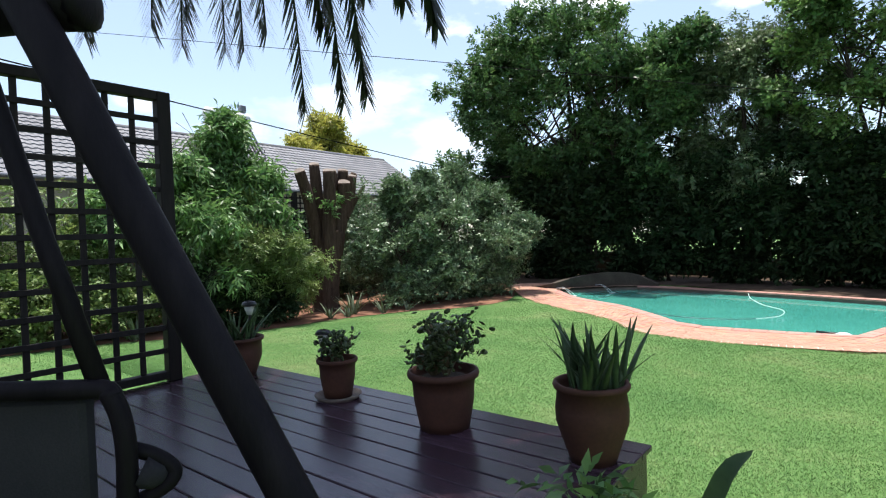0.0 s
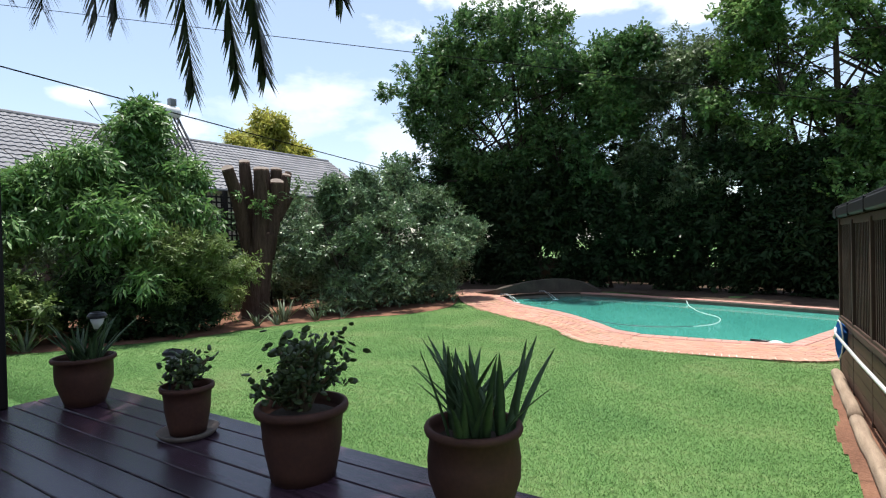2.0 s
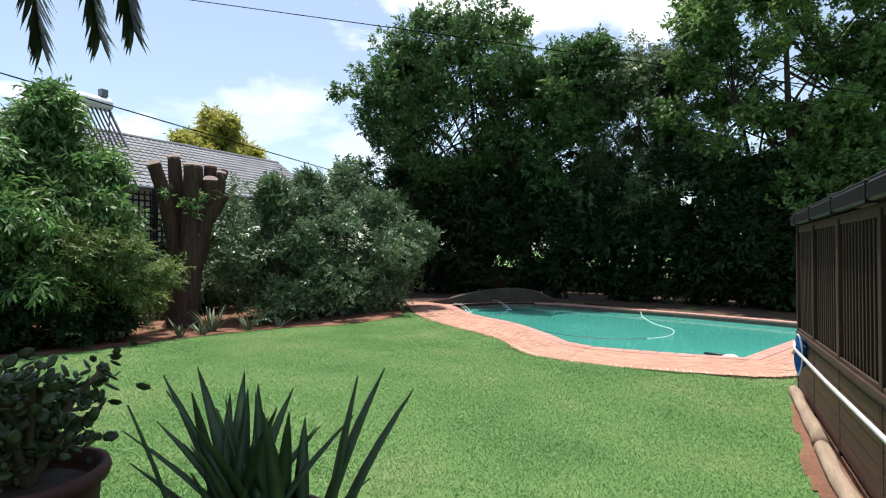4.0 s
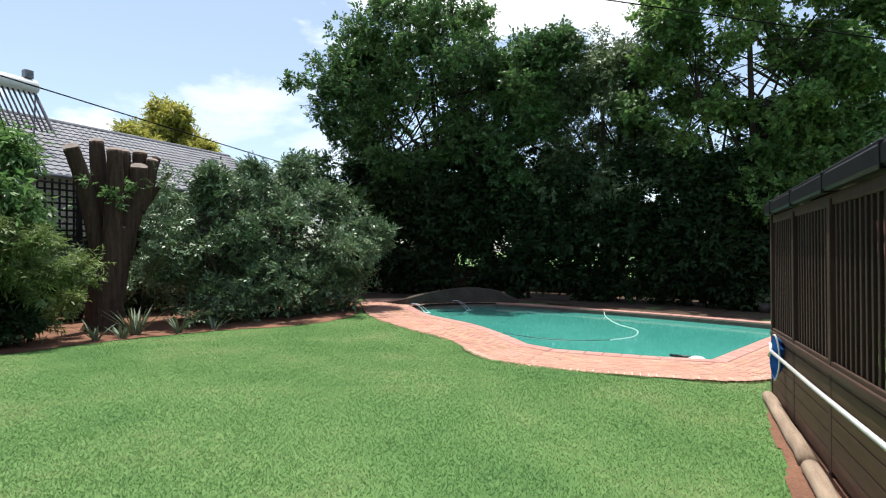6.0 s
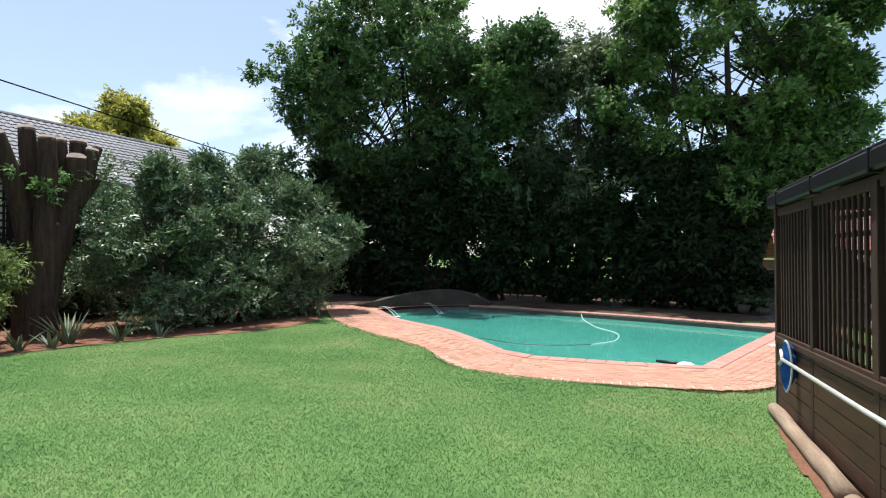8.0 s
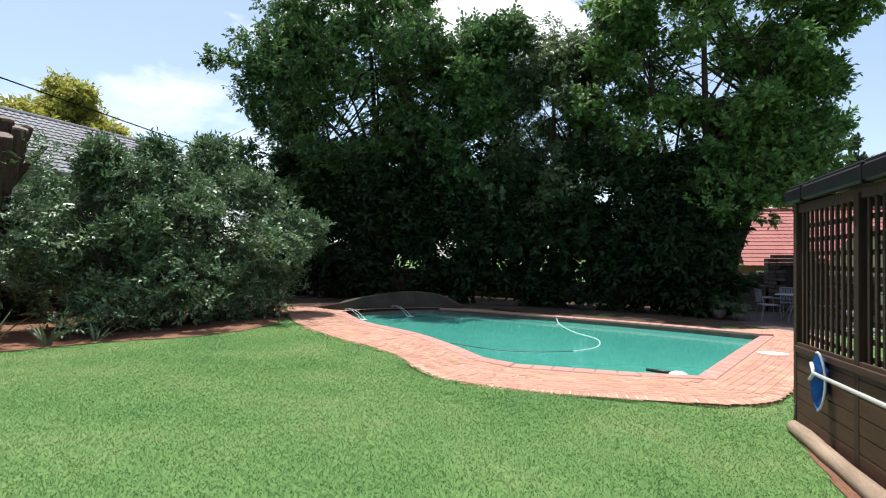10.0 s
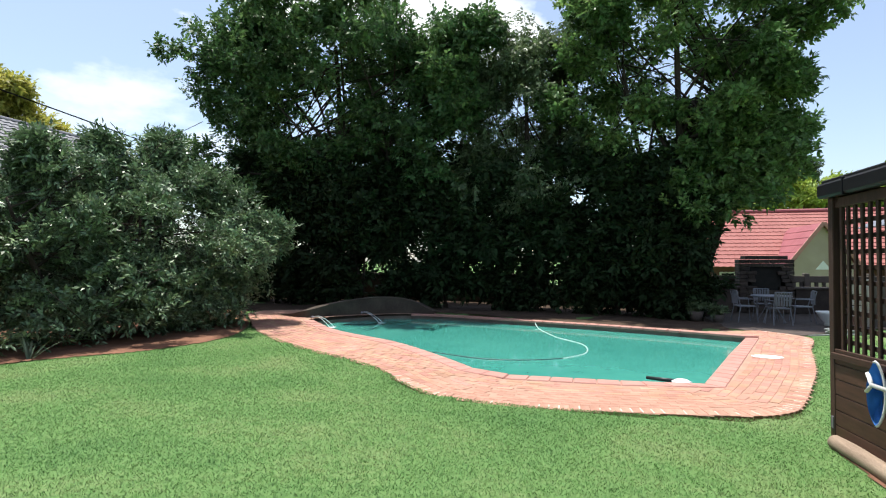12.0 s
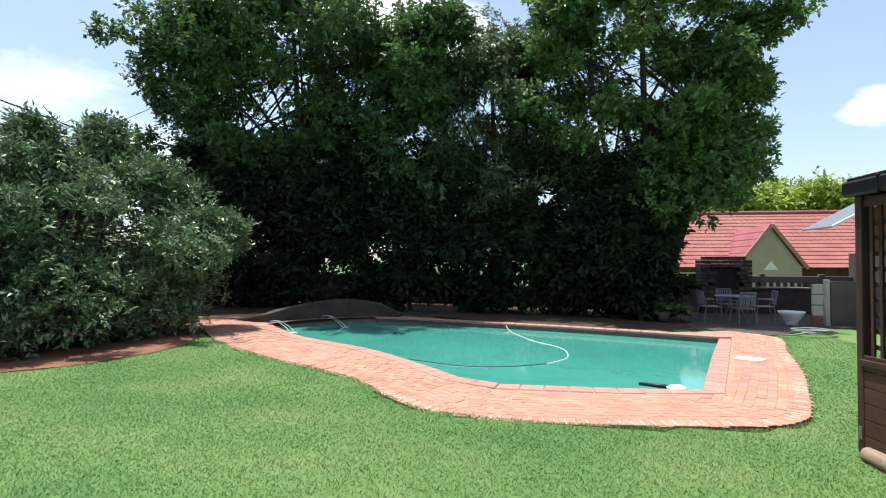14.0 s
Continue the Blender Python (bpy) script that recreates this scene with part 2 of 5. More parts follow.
# part of the tree shade over patio and barbecue is in this dark colour
STONE = material("shade_dark_braai_stone", [(0.035, 0.027, 0.023), (0.09, 0.07, 0.058)], 4, 0.95, fine=30, bump=0.8, bump_dist=0.02, random_part=0.3)
SOOT = material("sooty_black", [(0.01, 0.01, 0.01), (0.025, 0.023, 0.02)], 5, 0.95, bump=0.2)
WHITEPLASTIC = material("white_plastic", [(0.70, 0.71, 0.70), (0.78, 0.78, 0.77)], 6, 0.4, fine=80, bump=0.02)
BLUENET = material("blue_net", [(0.02, 0.12, 0.42), (0.04, 0.20, 0.58)], 12, 0.7, fine=200, bump=0.4, translucent=0.2)
ALU = material("aluminium_pole", [(0.55, 0.55, 0.54), (0.68, 0.68, 0.66)], 6, 0.4, metal=0.3, bump=0.05)
METALGREY = material("grey_painted_metal", [(0.13, 0.137, 0.155), (0.20, 0.21, 0.235)], 6, 0.45, metal=0.2, bump=0.05)
BLACKPLASTIC = material("black_plastic", [(0.015, 0.015, 0.016), (0.03, 0.03, 0.032)], 10, 0.4, bump=0.05)
CABLE = material("black_cable", [(0.008, 0.008, 0.008), (0.014, 0.014, 0.014)], 10, 0.95, bump=0, spec=0.05)
LENSPLASTIC = material("clear_plastic_lens", [(0.5, 0.5, 0.48), (0.66, 0.66, 0.62)], 10, 0.2, bump=0.02)
FABRIC = material("dark_mesh_fabric", [(0.022, 0.022, 0.026), (0.042, 0.040, 0.046)], 5, 0.95, fine=250, bump=0.3, spec=0.1)
# dark blue-green stands for the water over the submerged hose
SUNKHOSE = material("water_tinted_hose", [(0.01, 0.05, 0.05), (0.03, 0.09, 0.085)], 8, 0.5, bump=0.1)
HOSE = material("grey_hose", [(0.16, 0.18, 0.17), (0.28, 0.30, 0.28)], 8, 0.5, bump=0.1)
WATER = material("pool_water", [(0.040, 0.235, 0.190), (0.072, 0.325, 0.260)], 0.35, 0.06, fine=3.5, bump=0.05, bump_dist=0.02, spec=0.45)
PALEHOSE = material("pale_pool_hose", [(0.30, 0.46, 0.42), (0.52, 0.62, 0.58)], 8, 0.5, bump=0.05)
POOLSTONE = material("dark_plastered_pool_wall", [(0.045, 0.036, 0.029), (0.095, 0.078, 0.062)], 2.5, 0.9, fine=25, bump=0.7, bump_dist=0.02, spec=0.15)
JET = material("falling_water", [(0.75, 0.8, 0.8), (0.9, 0.92, 0.92)], 10, 0.1, bump=0.1)


# ---- helpers of the scene ----
def part(name, data, mat, parent=None, label="", smooth=False):
    """Links (verts, faces) or a mesh as one mesh object."""
    if isinstance(data, tuple):
        me = bpy.data.meshes.new(name)
        v, f = data
        if isinstance(f, np.ndarray):
            n, k = f.shape
            me.vertices.add(len(v))
            me.vertices.foreach_set("co", np.asarray(v, dtype=np.float32).ravel())
            me.loops.add(n * k)
            me.loops.foreach_set("vertex_index", f.astype(np.int32).ravel())
            me.polygons.add(n)
            me.polygons.foreach_set("loop_start", np.arange(0, n * k, k, dtype=np.int32))
            me.update(calc_edges=True)
        else:
            me.from_pydata([tuple(p) for p in v], [], f)
        if smooth:
            me.shade_smooth()
    else:
        me = data
    if mat and not me.materials:
        me.materials.append(mat)
    ob = new(name, me)
    if parent:
        ob.parent = parent
    if label:
        ob["label"] = label
    return ob


def thing(name, at, label, category, group="", kind="", rz=0.0):
    ob = new(name)
    ob.matrix_basis = pose(*at, 0, 0, rz)
    return tagged(ob, label, category, group, kind)


def join(*pieces):
    v, f = [], []
    for pv, pf in pieces:
        o = len(v)
        v.extend(tuple(p) for p in pv)
        f.extend([tuple(int(i) + o for i in q) for q in pf])
    return v, f


def moved(piece, m):
    return [tuple(m @ Vector(p)) for p in piece[0]], piece[1]


def box(x0, y0, z0, x1, y1, z1, b=0.004):
    """A box with chamfered edges."""
    bm = bmesh.new()
    c = ((x0 + x1) / 2, (y0 + y1) / 2, (z0 + z1) / 2)
    h = (abs(x1 - x0) / 2, abs(y1 - y0) / 2, abs(z1 - z0) / 2)
    b = min(b, *(q * 0.45 for q in h))
    for sx in (-1, 1):
        for sy in (-1, 1):
            for sz in (-1, 1):
                s = (sx, sy, sz)
                for ax in range(3):
                    bm.verts.new([c[i] + s[i] * (h[i] if i == ax else h[i] - b) for i in range(3)])
    bmesh.ops.convex_hull(bm, input=bm.verts)
    bm.verts.index_update()
    out = [v.co.to_tuple() for v in bm.verts], [tuple(v.index for v in f.verts) for f in bm.faces]
    bm.free()
    return out


def tube(points, radii, n=8, caps=True, wobble=0.0, rnd=None):
    """A round limb swept along points."""
    pts = [Vector(p) for p in points]
    if not hasattr(radii, "__len__"):
        radii = [radii] * len(pts)
    v, f = [], []
    side = None
    for i, p in enumerate(pts):
        d = (pts[min(i + 1, len(pts) - 1)] - pts[max(i - 1, 0)]).normalized()
        if side is None:
            side = d.orthogonal().normalized()
        side = (side - d * side.dot(d)).normalized()
        up = d.cross(side)
        for k in range(n):
            a = 2 * math.pi * k / n
            r = radii[i] * (1 + (wobble * (rnd.random() - 0.5) if rnd else 0))
            v.append(p + (side * math.cos(a) + up * math.sin(a)) * r)
    for i in range(len(pts) - 1):
        for k in range(n):
            f.append((i * n + k, i * n + (k + 1) % n, (i + 1) * n + (k + 1) % n, (i + 1) * n + k))
    if caps:
        f.append(tuple(range(n))[::-1])
        f.append(tuple(range((len(pts) - 1) * n, len(pts) * n)))
    return v, f


def lathe(profile, n=28):
    v, f = [], []
    for r, z in profile:
        for k in range(n):
            a = 2 * math.pi * k / n
            v.append((r * math.cos(a), r * math.sin(a), z))
    for i in range(len(profile) - 1):
        for k in range(n):
            f.append((i * n + k, i * n + (k + 1) % n, (i + 1) * n + (k + 1) % n, (i + 1) * n + k))
    f.append(tuple(range(n))[::-1])
    f.append(tuple(range((len(profile) - 1) * n, len(profile) * n)))
    return v, f


def spline(points, steps=8, closed=False):
    """Points along a smooth curve through the given ones."""
    P = [Vector((*p, 0)) if len(p) == 2 else Vector(p) for p in points]
    out, n = [], len(P)
    for i in range(n if closed else n - 1):
        if closed:
            a, b, c, d = P[i - 1], P[i], P[(i + 1) % n], P[(i + 2) % n]
        else:
            a, b, c, d = P[max(i - 1, 0)], P[i], P[i + 1], P[min(i + 2, n - 1)]
        for s in range(steps):
            t = s / steps
            out.append(0.5 * ((2 * b) + (c - a) * t + (2 * a - 5 * b + 4 * c - d) * t * t + (3 * b - a - 3 * c + d) * t ** 3))
    if not closed:
        out.append(P[-1])
    return out


def inside(poly, x, y):
    hit = False
    for i in range(len(poly)):
        x0, y0, x1, y1 = poly[i - 1][0], poly[i - 1][1], poly[i][0], poly[i][1]
        if (y0 > y) != (y1 > y) and x < (x1 - x0) * (y - y0) / (y1 - y0) + x0:
            hit = not hit
    return hit


def lawn_z(x, y):
    """The lawn's height: it falls gently towards the pool and to the east."""
    return 0.032 * max(0.0, min(11.0 - y, 12.0)) + 0.02 * max(0.0, min(-x, 6.0))


def sprigs(centres, radius, count, size, rng, droop=0.3, narrow=0.45, per=7):
    """Leafy twigs in clumps round the centres: on each twig a few leaves, each a folded diamond."""
    C = np.asarray(centres, dtype=float)
    m = max(1, count // per)
    pick = rng.integers(0, len(C), m)
    R = (np.asarray(radius, dtype=float) * np.ones(len(C)))[pick][:, None]

    def unit(a):
        return a / (np.linalg.norm(a, axis=1)[:, None] + 1e-9)

    out = unit(rng.normal(0, 1, (m, 3)))
    pos = C[pick] + out * R * (rng.random((m, 1)) ** 0.45) * np.array([1.0, 1.0, 0.68])
    axis = unit(out * 0.8 + rng.normal(0, 0.5, (m, 3)) + np.array([0, 0, 0.35 - droop]))
    right = unit(np.cross(axis, rng.normal(0, 0.5, (m, 3)) + np.array([0, 0, 1.0])))
    top = np.cross(right, axis)
    quads = []
    reach = size * rng.uniform(1.3, 2.4, (m, 1))
    for k in range(per):
        u = (k + 0.6) / per
        turn = (1 if k % 2 else -1) if k < per - 1 else 0
        p = pos + axis * reach * (u - 0.35)
        d = unit(axis * 0.75 + right * turn * 0.8 + rng.normal(0, 0.28, (m, 3)) - np.array([0, 0, droop * 0.5]))
        s = unit(np.cross(d, top + rng.normal(0, 0.35, (m, 3))))
        n = np.cross(s, d)
        L = size * rng.uniform(0.65, 1.25, (m, 1))
        W = L * narrow
        quads.append(np.stack([p, p + d * L * 0.45 + s * W * 0.5 + n * W * 0.14, p + d * L - n * L * 0.1, p + d * L * 0.45 - s * W * 0.5 + n * W * 0.14], 1))
    v = np.concatenate(quads).reshape(-1, 3)
    return v, np.arange(len(v)).reshape(-1, 4)


def crown_points(lobes, per, rng, shell=0.55):
    """Clump centres in and on ellipsoid lobes (x, y, z, rx, ry, rz)."""
    out = []
    for x, y, z, rx, ry, rz in lobes:
        n = max(4, int(per * (rx * ry + ry * rz + rx * rz)))
        d = rng.normal(0, 1, (n, 3))
        d /= np.linalg.norm(d, axis=1)[:, None]
        r = shell + (1.08 - shell) * rng.random(n) ** 0.6
        r *= 1 + 0.10 * rng.normal(0, 1, n)
        out.append(np.array([x, y, z]) + d * r[:, None] * np.array([rx, ry, rz]))
    return np.concatenate(out)


def clumpy(lobes, rng, n=9):
    """Breaks lobes up: smaller lobes over each one's outside give an uneven outline."""
    out = [(x, y, z, rx * 0.78, ry * 0.78, rz * 0.78) for x, y, z, rx, ry, rz in lobes]
    for x, y, z, rx, ry, rz in lobes:
        for _ in range(n):
            d = rng.normal(0, 1, 3)
            d /= np.linalg.norm(d)
            k, q = rng.uniform(0.2, 0.46), rng.uniform(0.62, 1.0)
            out.append((x + d[0] * rx * q, y + d[1] * ry * q, z + d[2] * rz * q, rx * k, ry * k, rz * k * 0.75))
    return out


def tree(name, at, label, category, trunks, lobes, leaf_mat, leaves, leaf_size, per=2.2, spread=0.42, seed=1, limbs=26, bark=None, droop=0.3, narrow=0.45, group="", clumps=9):
    """A tree or bush: tapered stems with limbs that reach into a crown of many small leaves. Places are relative to its foot."""
    rng, rnd = np.random.default_rng(seed), random.Random(seed)
    t = thing(name, at, label, category, group)
    pieces, tips = [], []
    for pts, r0, r1 in trunks:
        sp = spline(pts, 5)
        rad = [r0 + (r1 - r0) * i / (len(sp) - 1) for i in range(len(sp))]
        rad[0] *= 1.35
        pieces.append(tube(sp, rad, 10, wobble=0.12, rnd=rnd))
        tips.append((sp, rad))
    centres = crown_points(clumpy(lobes, rng, clumps), per, rng)
    part("trunk", join(*pieces), bark or BARK, t, smooth=True)
    limb = []
    for i in range(limbs):
        sp, rad = tips[i % len(tips)]
        k = rnd.randrange(int(len(sp) * 0.45), len(sp))
        c = Vector(centres[rnd.randrange(len(centres))])
        a = sp[k]
        mid = a.lerp(c, 0.5) + Vector((rnd.uniform(-.3, .3), rnd.uniform(-.3, .3), rnd.uniform(0.0, .5)))
        sm = spline([a, mid, c], 4)
        limb.append(tube(sm, [rad[k] * 0.55 * (1 - 0.85 * j / (len(sm) - 1)) for j in range(len(sm))], 6))
        for _ in range(2):
            e = mid.lerp(c, rnd.uniform(0.2, 0.9))
            limb.append(tube([e, e + Vector((rnd.uniform(-.8, .8), rnd.uniform(-.8, .8), rnd.uniform(-.1, .8)))], [rad[k] * 0.15, 0.008], 5))
    if limb:
        part("limb", join(*limb), bark or BARK, t, smooth=True)
    part("crown", sprigs(centres, spread * rng.uniform(0.6, 1.35, len(centres)), leaves, leaf_size, rng, droop, narrow), leaf_mat, t)
    return t


# ---- ground, pool and paving ----
PAVE_OUT = spline([(-11.0, 18.6), (-8.75, 15.6), (-6.5, 13.65), (-5.2, 12.85), (-4.45, 12.3), (-3.85, 11.6), (-3.3, 11.12), (-2.6, 10.92), (-1.7, 10.9), (-0.6, 11.02), (0.3, 11.18), (0.8, 11.5), (1.12, 12.1), (1.5, 13.0), (1.98, 14.2), (2.7, 16.4), (3.3, 18.2), (2.6, 19.3)], 5)
POOL = spline([(-8.65, 17.95), (-8.1, 17.3), (-6.9, 16.1), (-5.1, 14.85), (-3.95, 13.75), (-3.15, 12.85)], 4)
POOL += [Vector((-2.55, 12.55, 0)), Vector((-1.0, 12.56, 0)), Vector((0.12, 12.66, 0)), Vector((1.05, 15.3, 0)), Vector((1.95, 17.75, 0)), Vector((0.7, 18.35, 0)), Vector((-1.15, 19.05, 0)), Vector((-3.4, 19.75, 0)), Vector((-5.5, 20.4, 0)), Vector((-6.6, 20.5, 0)), Vector((-7.3, 20.2, 0)), Vector((-7.9, 19.5, 0)), Vector((-8.4, 18.7, 0))]
OUTER = list(PAVE_OUT) + [Vector((0.78, 18.6, 0)), Vector((-1.05, 19.3, 0)), Vector((-3.3, 20.0, 0)), Vector((-5.4, 20.65, 0)), Vector((-7.1, 20.95, 0)), Vector((-8.6, 20.6, 0)), Vector((-9.8, 20.1, 0)), Vector((-11.0, 19.4, 0))]
WATER_Z = -0.07


def pave_z(x, y):
    """The paving is level by the pool and rises to its far west tip."""
    return 0.03 + 0.05 * max(0.0, min((-x - 2.5) / 3, 1.0)) + 0.09 * max(0.0, min((-x - 7.5) / 2.0, 1.0))


def grow(poly, d):
    """A closed outline moved outwards by d."""
    out, n = [], len(poly)
    area = sum(poly[i - 1][0] * poly[i][1] - poly[i][0] * poly[i - 1][1] for i in range(n))
    s = 1 if area > 0 else -1
    for i in range(n):
        e = (poly[(i + 1) % n] - poly[i - 1]).normalized()
        out.append(poly[i] + Vector((e.y, -e.x, 0)) * d * s)
    return out


HOLE = grow(POOL, 0.12)


def axis_steps(lo, hi, fine, reach):
    a = list(np.arange(lo, hi + 1e-6, fine))
    step, x = fine, hi
    while x < reach:
        step *= 1.5
        x += step
        a.append(x)
    step, x = fine, lo
    while x > -reach:
        step *= 1.5
        x -= step
        a.insert(0, x)
    return a


gx, gy = axis_steps(-14, 6, 0.2, 1500), axis_steps(-4, 26, 0.2, 1500)
gv, gf = [], []
for y in gy:
    for x in gx:
        z = lawn_z(x, y)
        if inside(OUTER, x, y):
            z = -0.08
        gv.append((x, y, z))
for j in range(len(gy) - 1):
    for i in range(len(gx) - 1):
        cx, cy = (gx[i] + gx[i + 1]) / 2, (gy[j] + gy[j + 1]) / 2
        if -10 < cx < 3 and 12 < cy < 22 and inside(HOLE, cx, cy):
            continue
        a = j * len(gx) + i
        gf.append((a, a + 1, a + 1 + len(gx), a + len(gx)))
tagged(part("ground", (gv, gf), LAWN, smooth=True), "mown green lawn with slightly yellowed patches", "lawn", kind="structure")


def sheet(poly, height, step=0.25, hole=None):
    """A sheet over the inside of an outline, at a height given by a function."""
    xs, ys = [p[0] for p in poly], [p[1] for p in poly]
    nx, ny = int((max(xs) - min(xs)) / step) + 2, int((max(ys) - min(ys)) / step) + 2
    v, f = [], []
    for j in range(ny):
        for i in range(nx):
            x, y = min(xs) + i * step, min(ys) + j * step
            v.append((x, y, height(x, y)))
    for j in range(ny - 1):
        for i in range(nx - 1):
            c = (min(xs) + (i + 0.5) * step, min(ys) + (j + 0.5) * step)
            if inside(poly, *c) and not (hole and inside(hole, *c)):
                a = j * nx + i
                f.append((a, a + 1, a + 1 + nx, a + nx))
    return v, f


# beds of red soil: along the west boundary, under the trees, by the fence
WEST_BED = spline([(-10.9, -6), (-11.2, 3.0), (-10.7, 5.0), (-10.15, 7.0), (-10.2, 9.0), (-9.85, 11.1), (-8.85, 12.5), (-8.55, 14.3), (-9.6, 16.6), (-11.2, 18.7), (-13, 22)], 5) + [Vector((-17, 22, 0)), Vector((-17, -6, 0))]
tagged(part("flower_bed", sheet(WEST_BED, lambda x, y: lawn_z(x, y) + 0.014 + 0.012 * noise.noise((x * 1.3, y * 1.3, 3)), 0.07), SOIL, smooth=True), "bare red soil bed along the lawn edge", "flower bed", kind="structure")
# this bed's soil is coloured dark in place of tree shade
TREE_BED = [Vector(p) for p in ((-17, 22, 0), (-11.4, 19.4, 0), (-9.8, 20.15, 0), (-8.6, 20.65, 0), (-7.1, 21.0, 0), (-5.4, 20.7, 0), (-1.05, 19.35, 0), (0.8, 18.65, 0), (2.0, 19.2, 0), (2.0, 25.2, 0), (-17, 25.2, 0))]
tagged(part("flower_bed", sheet(TREE_BED, lambda x, y: 0.015 + lawn_z(x, y) + 0.03 * noise.noise((x, y, 5)), 0.15), SHADESOIL, smooth=True), "shaded dark soil under tall trees behind the pool", "flower bed", kind="structure")
FENCE_BED = spline([(0.66, 10.3), (0.62, 9.4), (0.58, 8.4), (0.62, 7.9), (0.55, 7.2), (0.62, 6.2), (0.66, 5.0), (0.7, 3.0)], 5) + [Vector((1.0, 3.0, 0)), Vector((0.9, 10.4, 0))]
tagged(part("flower_bed", sheet(FENCE_BED, lambda x, y: lawn_z(x, y) + 0.012 + 0.012 * noise.noise((x * 3, y * 3, 7)), 0.03), SOIL, smooth=True), "strip of bare soil beside the fence", "flower bed", kind="structure")
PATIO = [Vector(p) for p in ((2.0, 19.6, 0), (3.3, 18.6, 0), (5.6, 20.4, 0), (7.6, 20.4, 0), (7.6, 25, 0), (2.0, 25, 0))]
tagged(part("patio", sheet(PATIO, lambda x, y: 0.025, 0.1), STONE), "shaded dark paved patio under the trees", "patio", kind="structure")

# pool basin and water
n = len(POOL)
bv = [(p.x, p.y, 0.02) for p in POOL] + [(p.x, p.y, -1.4) for p in POOL]
bf = [((i + 1) % n, i, i + n, (i + 1) % n + n) for i in range(n)] + [tuple(range(n, 2 * n))]
pool = tagged(new("pool"), "kidney-sided garden pool with cloudy turquoise water", "swimming pool", kind="structure")
part("basin", (bv, bf), POOLWALL, pool)
wl_out = [Vector((p.x, p.y, WATER_Z)) for p in grow(POOL, 0.03)]
band = grow(POOL, -0.004)
part("tile_band", ([(p.x, p.y, -0.12) for p in band] + [(p.x, p.y, 0.022) for p in band], [((i + 1) % n, i, i + n, (i + 1) % n + n) for i in range(n)]), ROCK, pool, "dark waterline tiles")
part("water", ([tuple(p) for p in wl_out], [tuple(range(len(wl_out)))]), WATER, pool, "cloudy turquoise water")

# coping stones round the rim
rim_in, rim_out = grow(POOL, -0.03), grow(POOL, 0.25)
copings = []
for i in range(n):
    a, b = POOL[i], POOL[(i + 1) % n]
    L = (b - a).length
    k = max(1, round(L / 0.3))
    if a.y > 17.8 and a.x < -6.0:
        continue                     # the low wall stands here
    for j in range(k):
        t0, t1 = j / k + 0.004, (j + 1) / k - 0.004
        p = [rim_in[i].lerp(rim_in[(i + 1) % n], t0), rim_in[i].lerp(rim_in[(i + 1) % n], t1), rim_out[i].lerp(rim_out[(i + 1) % n], t1), rim_out[i].lerp(rim_out[(i + 1) % n], t0)]
        far = i >= len(POOL) - 9
        zb, zt = (0.02 if far else -0.03), (0.075 if far else pave_z(a.x, a.y) + 0.008)
        c = sum(p, Vector()) / 4
        v = [(q.x, q.y, zb) for q in p] + [(q.x, q.y, zt - 0.012) for q in p] + [((q + (c - q) * 0.06).x, (q + (c - q) * 0.06).y, zt) for q in p]
        f = [(3, 2, 1, 0), (8, 9, 10, 11)] + [(s + m, s + (m + 1) % 4, s + (m + 1) % 4 + 4, s + m + 4) for s in (0, 4) for m in range(4)]
        copings.append((v, f))

# paving: bed of mortar, then bricks
pave_bed = tagged(part("pavement", sheet(OUTER, lambda x, y: pave_z(x, y) - 0.006, 0.08, grow(POOL, 0.02)), MORTAR), "weathered pink-red brick paving round the pool", "paving", kind="structure")
ev = [(p.x, p.y, pave_z(p.x, p.y) - 0.008) for p in PAVE_OUT] + [(p.x, p.y, -0.15) for p in PAVE_OUT]
ne = len(PAVE_OUT)
part("edge", (ev, [(i, i + 1, i + 1 + ne, i + ne) for i in range(ne - 1)]), SOIL, pave_bed, "soil-stained edge of the paving")


# ---- west boundary and neighbour's house ----
def tiled_slope(length, run, rise, course=0.32, wave=0.3, lift=0.035, amp=0.022):
    """A slope of wavy roof tiles in stepped courses: x along the eave, y up the slope (in plan), z up."""
    rows = int(math.hypot(run, rise) / course)
    nx = int(length / (wave / 4))
    v, f = [], []
    for r in range(rows):
        for e, k in ((0, lift), (1, 0.0)):
            s = (r + e) / rows
            for i in range(nx + 1):
                x = length * i / nx
                w = amp * math.sin(2 * math.pi * x / wave)
                v.append((x, run * s, rise * s + k + w))
        base = r * 2 * (nx + 1)
        for i in range(nx):
            f.append((base + i, base + i + 1, base + nx + 2 + i, base + nx + 1 + i))
        if r:
            p = base - (nx + 1)
            for i in range(nx):
                f.append((p + i, p + i + 1, base + i + 1, base + i))
    return v, f


house = thing("house", (-17.6, 0, 0), "neighbouring house with a grey tiled roof", "house")
part("wall", box(-6.0, -8, 0, -0.4, 21.0, 4.3), CREAMWALL, house, "cream plastered wall")
rot = Matrix.Rotation(radians(90), 4, "Z")
RISE = 2.35
grey_roof = part("roof", moved(tiled_slope(31.0, 3.6, RISE, 0.28, 0.24, amp=0.016), Matrix.Translation((0.2, -9.0, 4.25)) @ rot), GREYTILE, house, "grey wavy concrete roof tiles")
part("roof", moved(tiled_slope(31.0, 3.6, RISE), Matrix.Translation((-7.2, 22.0, 4.25)) @ Matrix.Rotation(radians(-90), 4, "Z")), GREYTILE, house, "grey wavy concrete roof tiles")
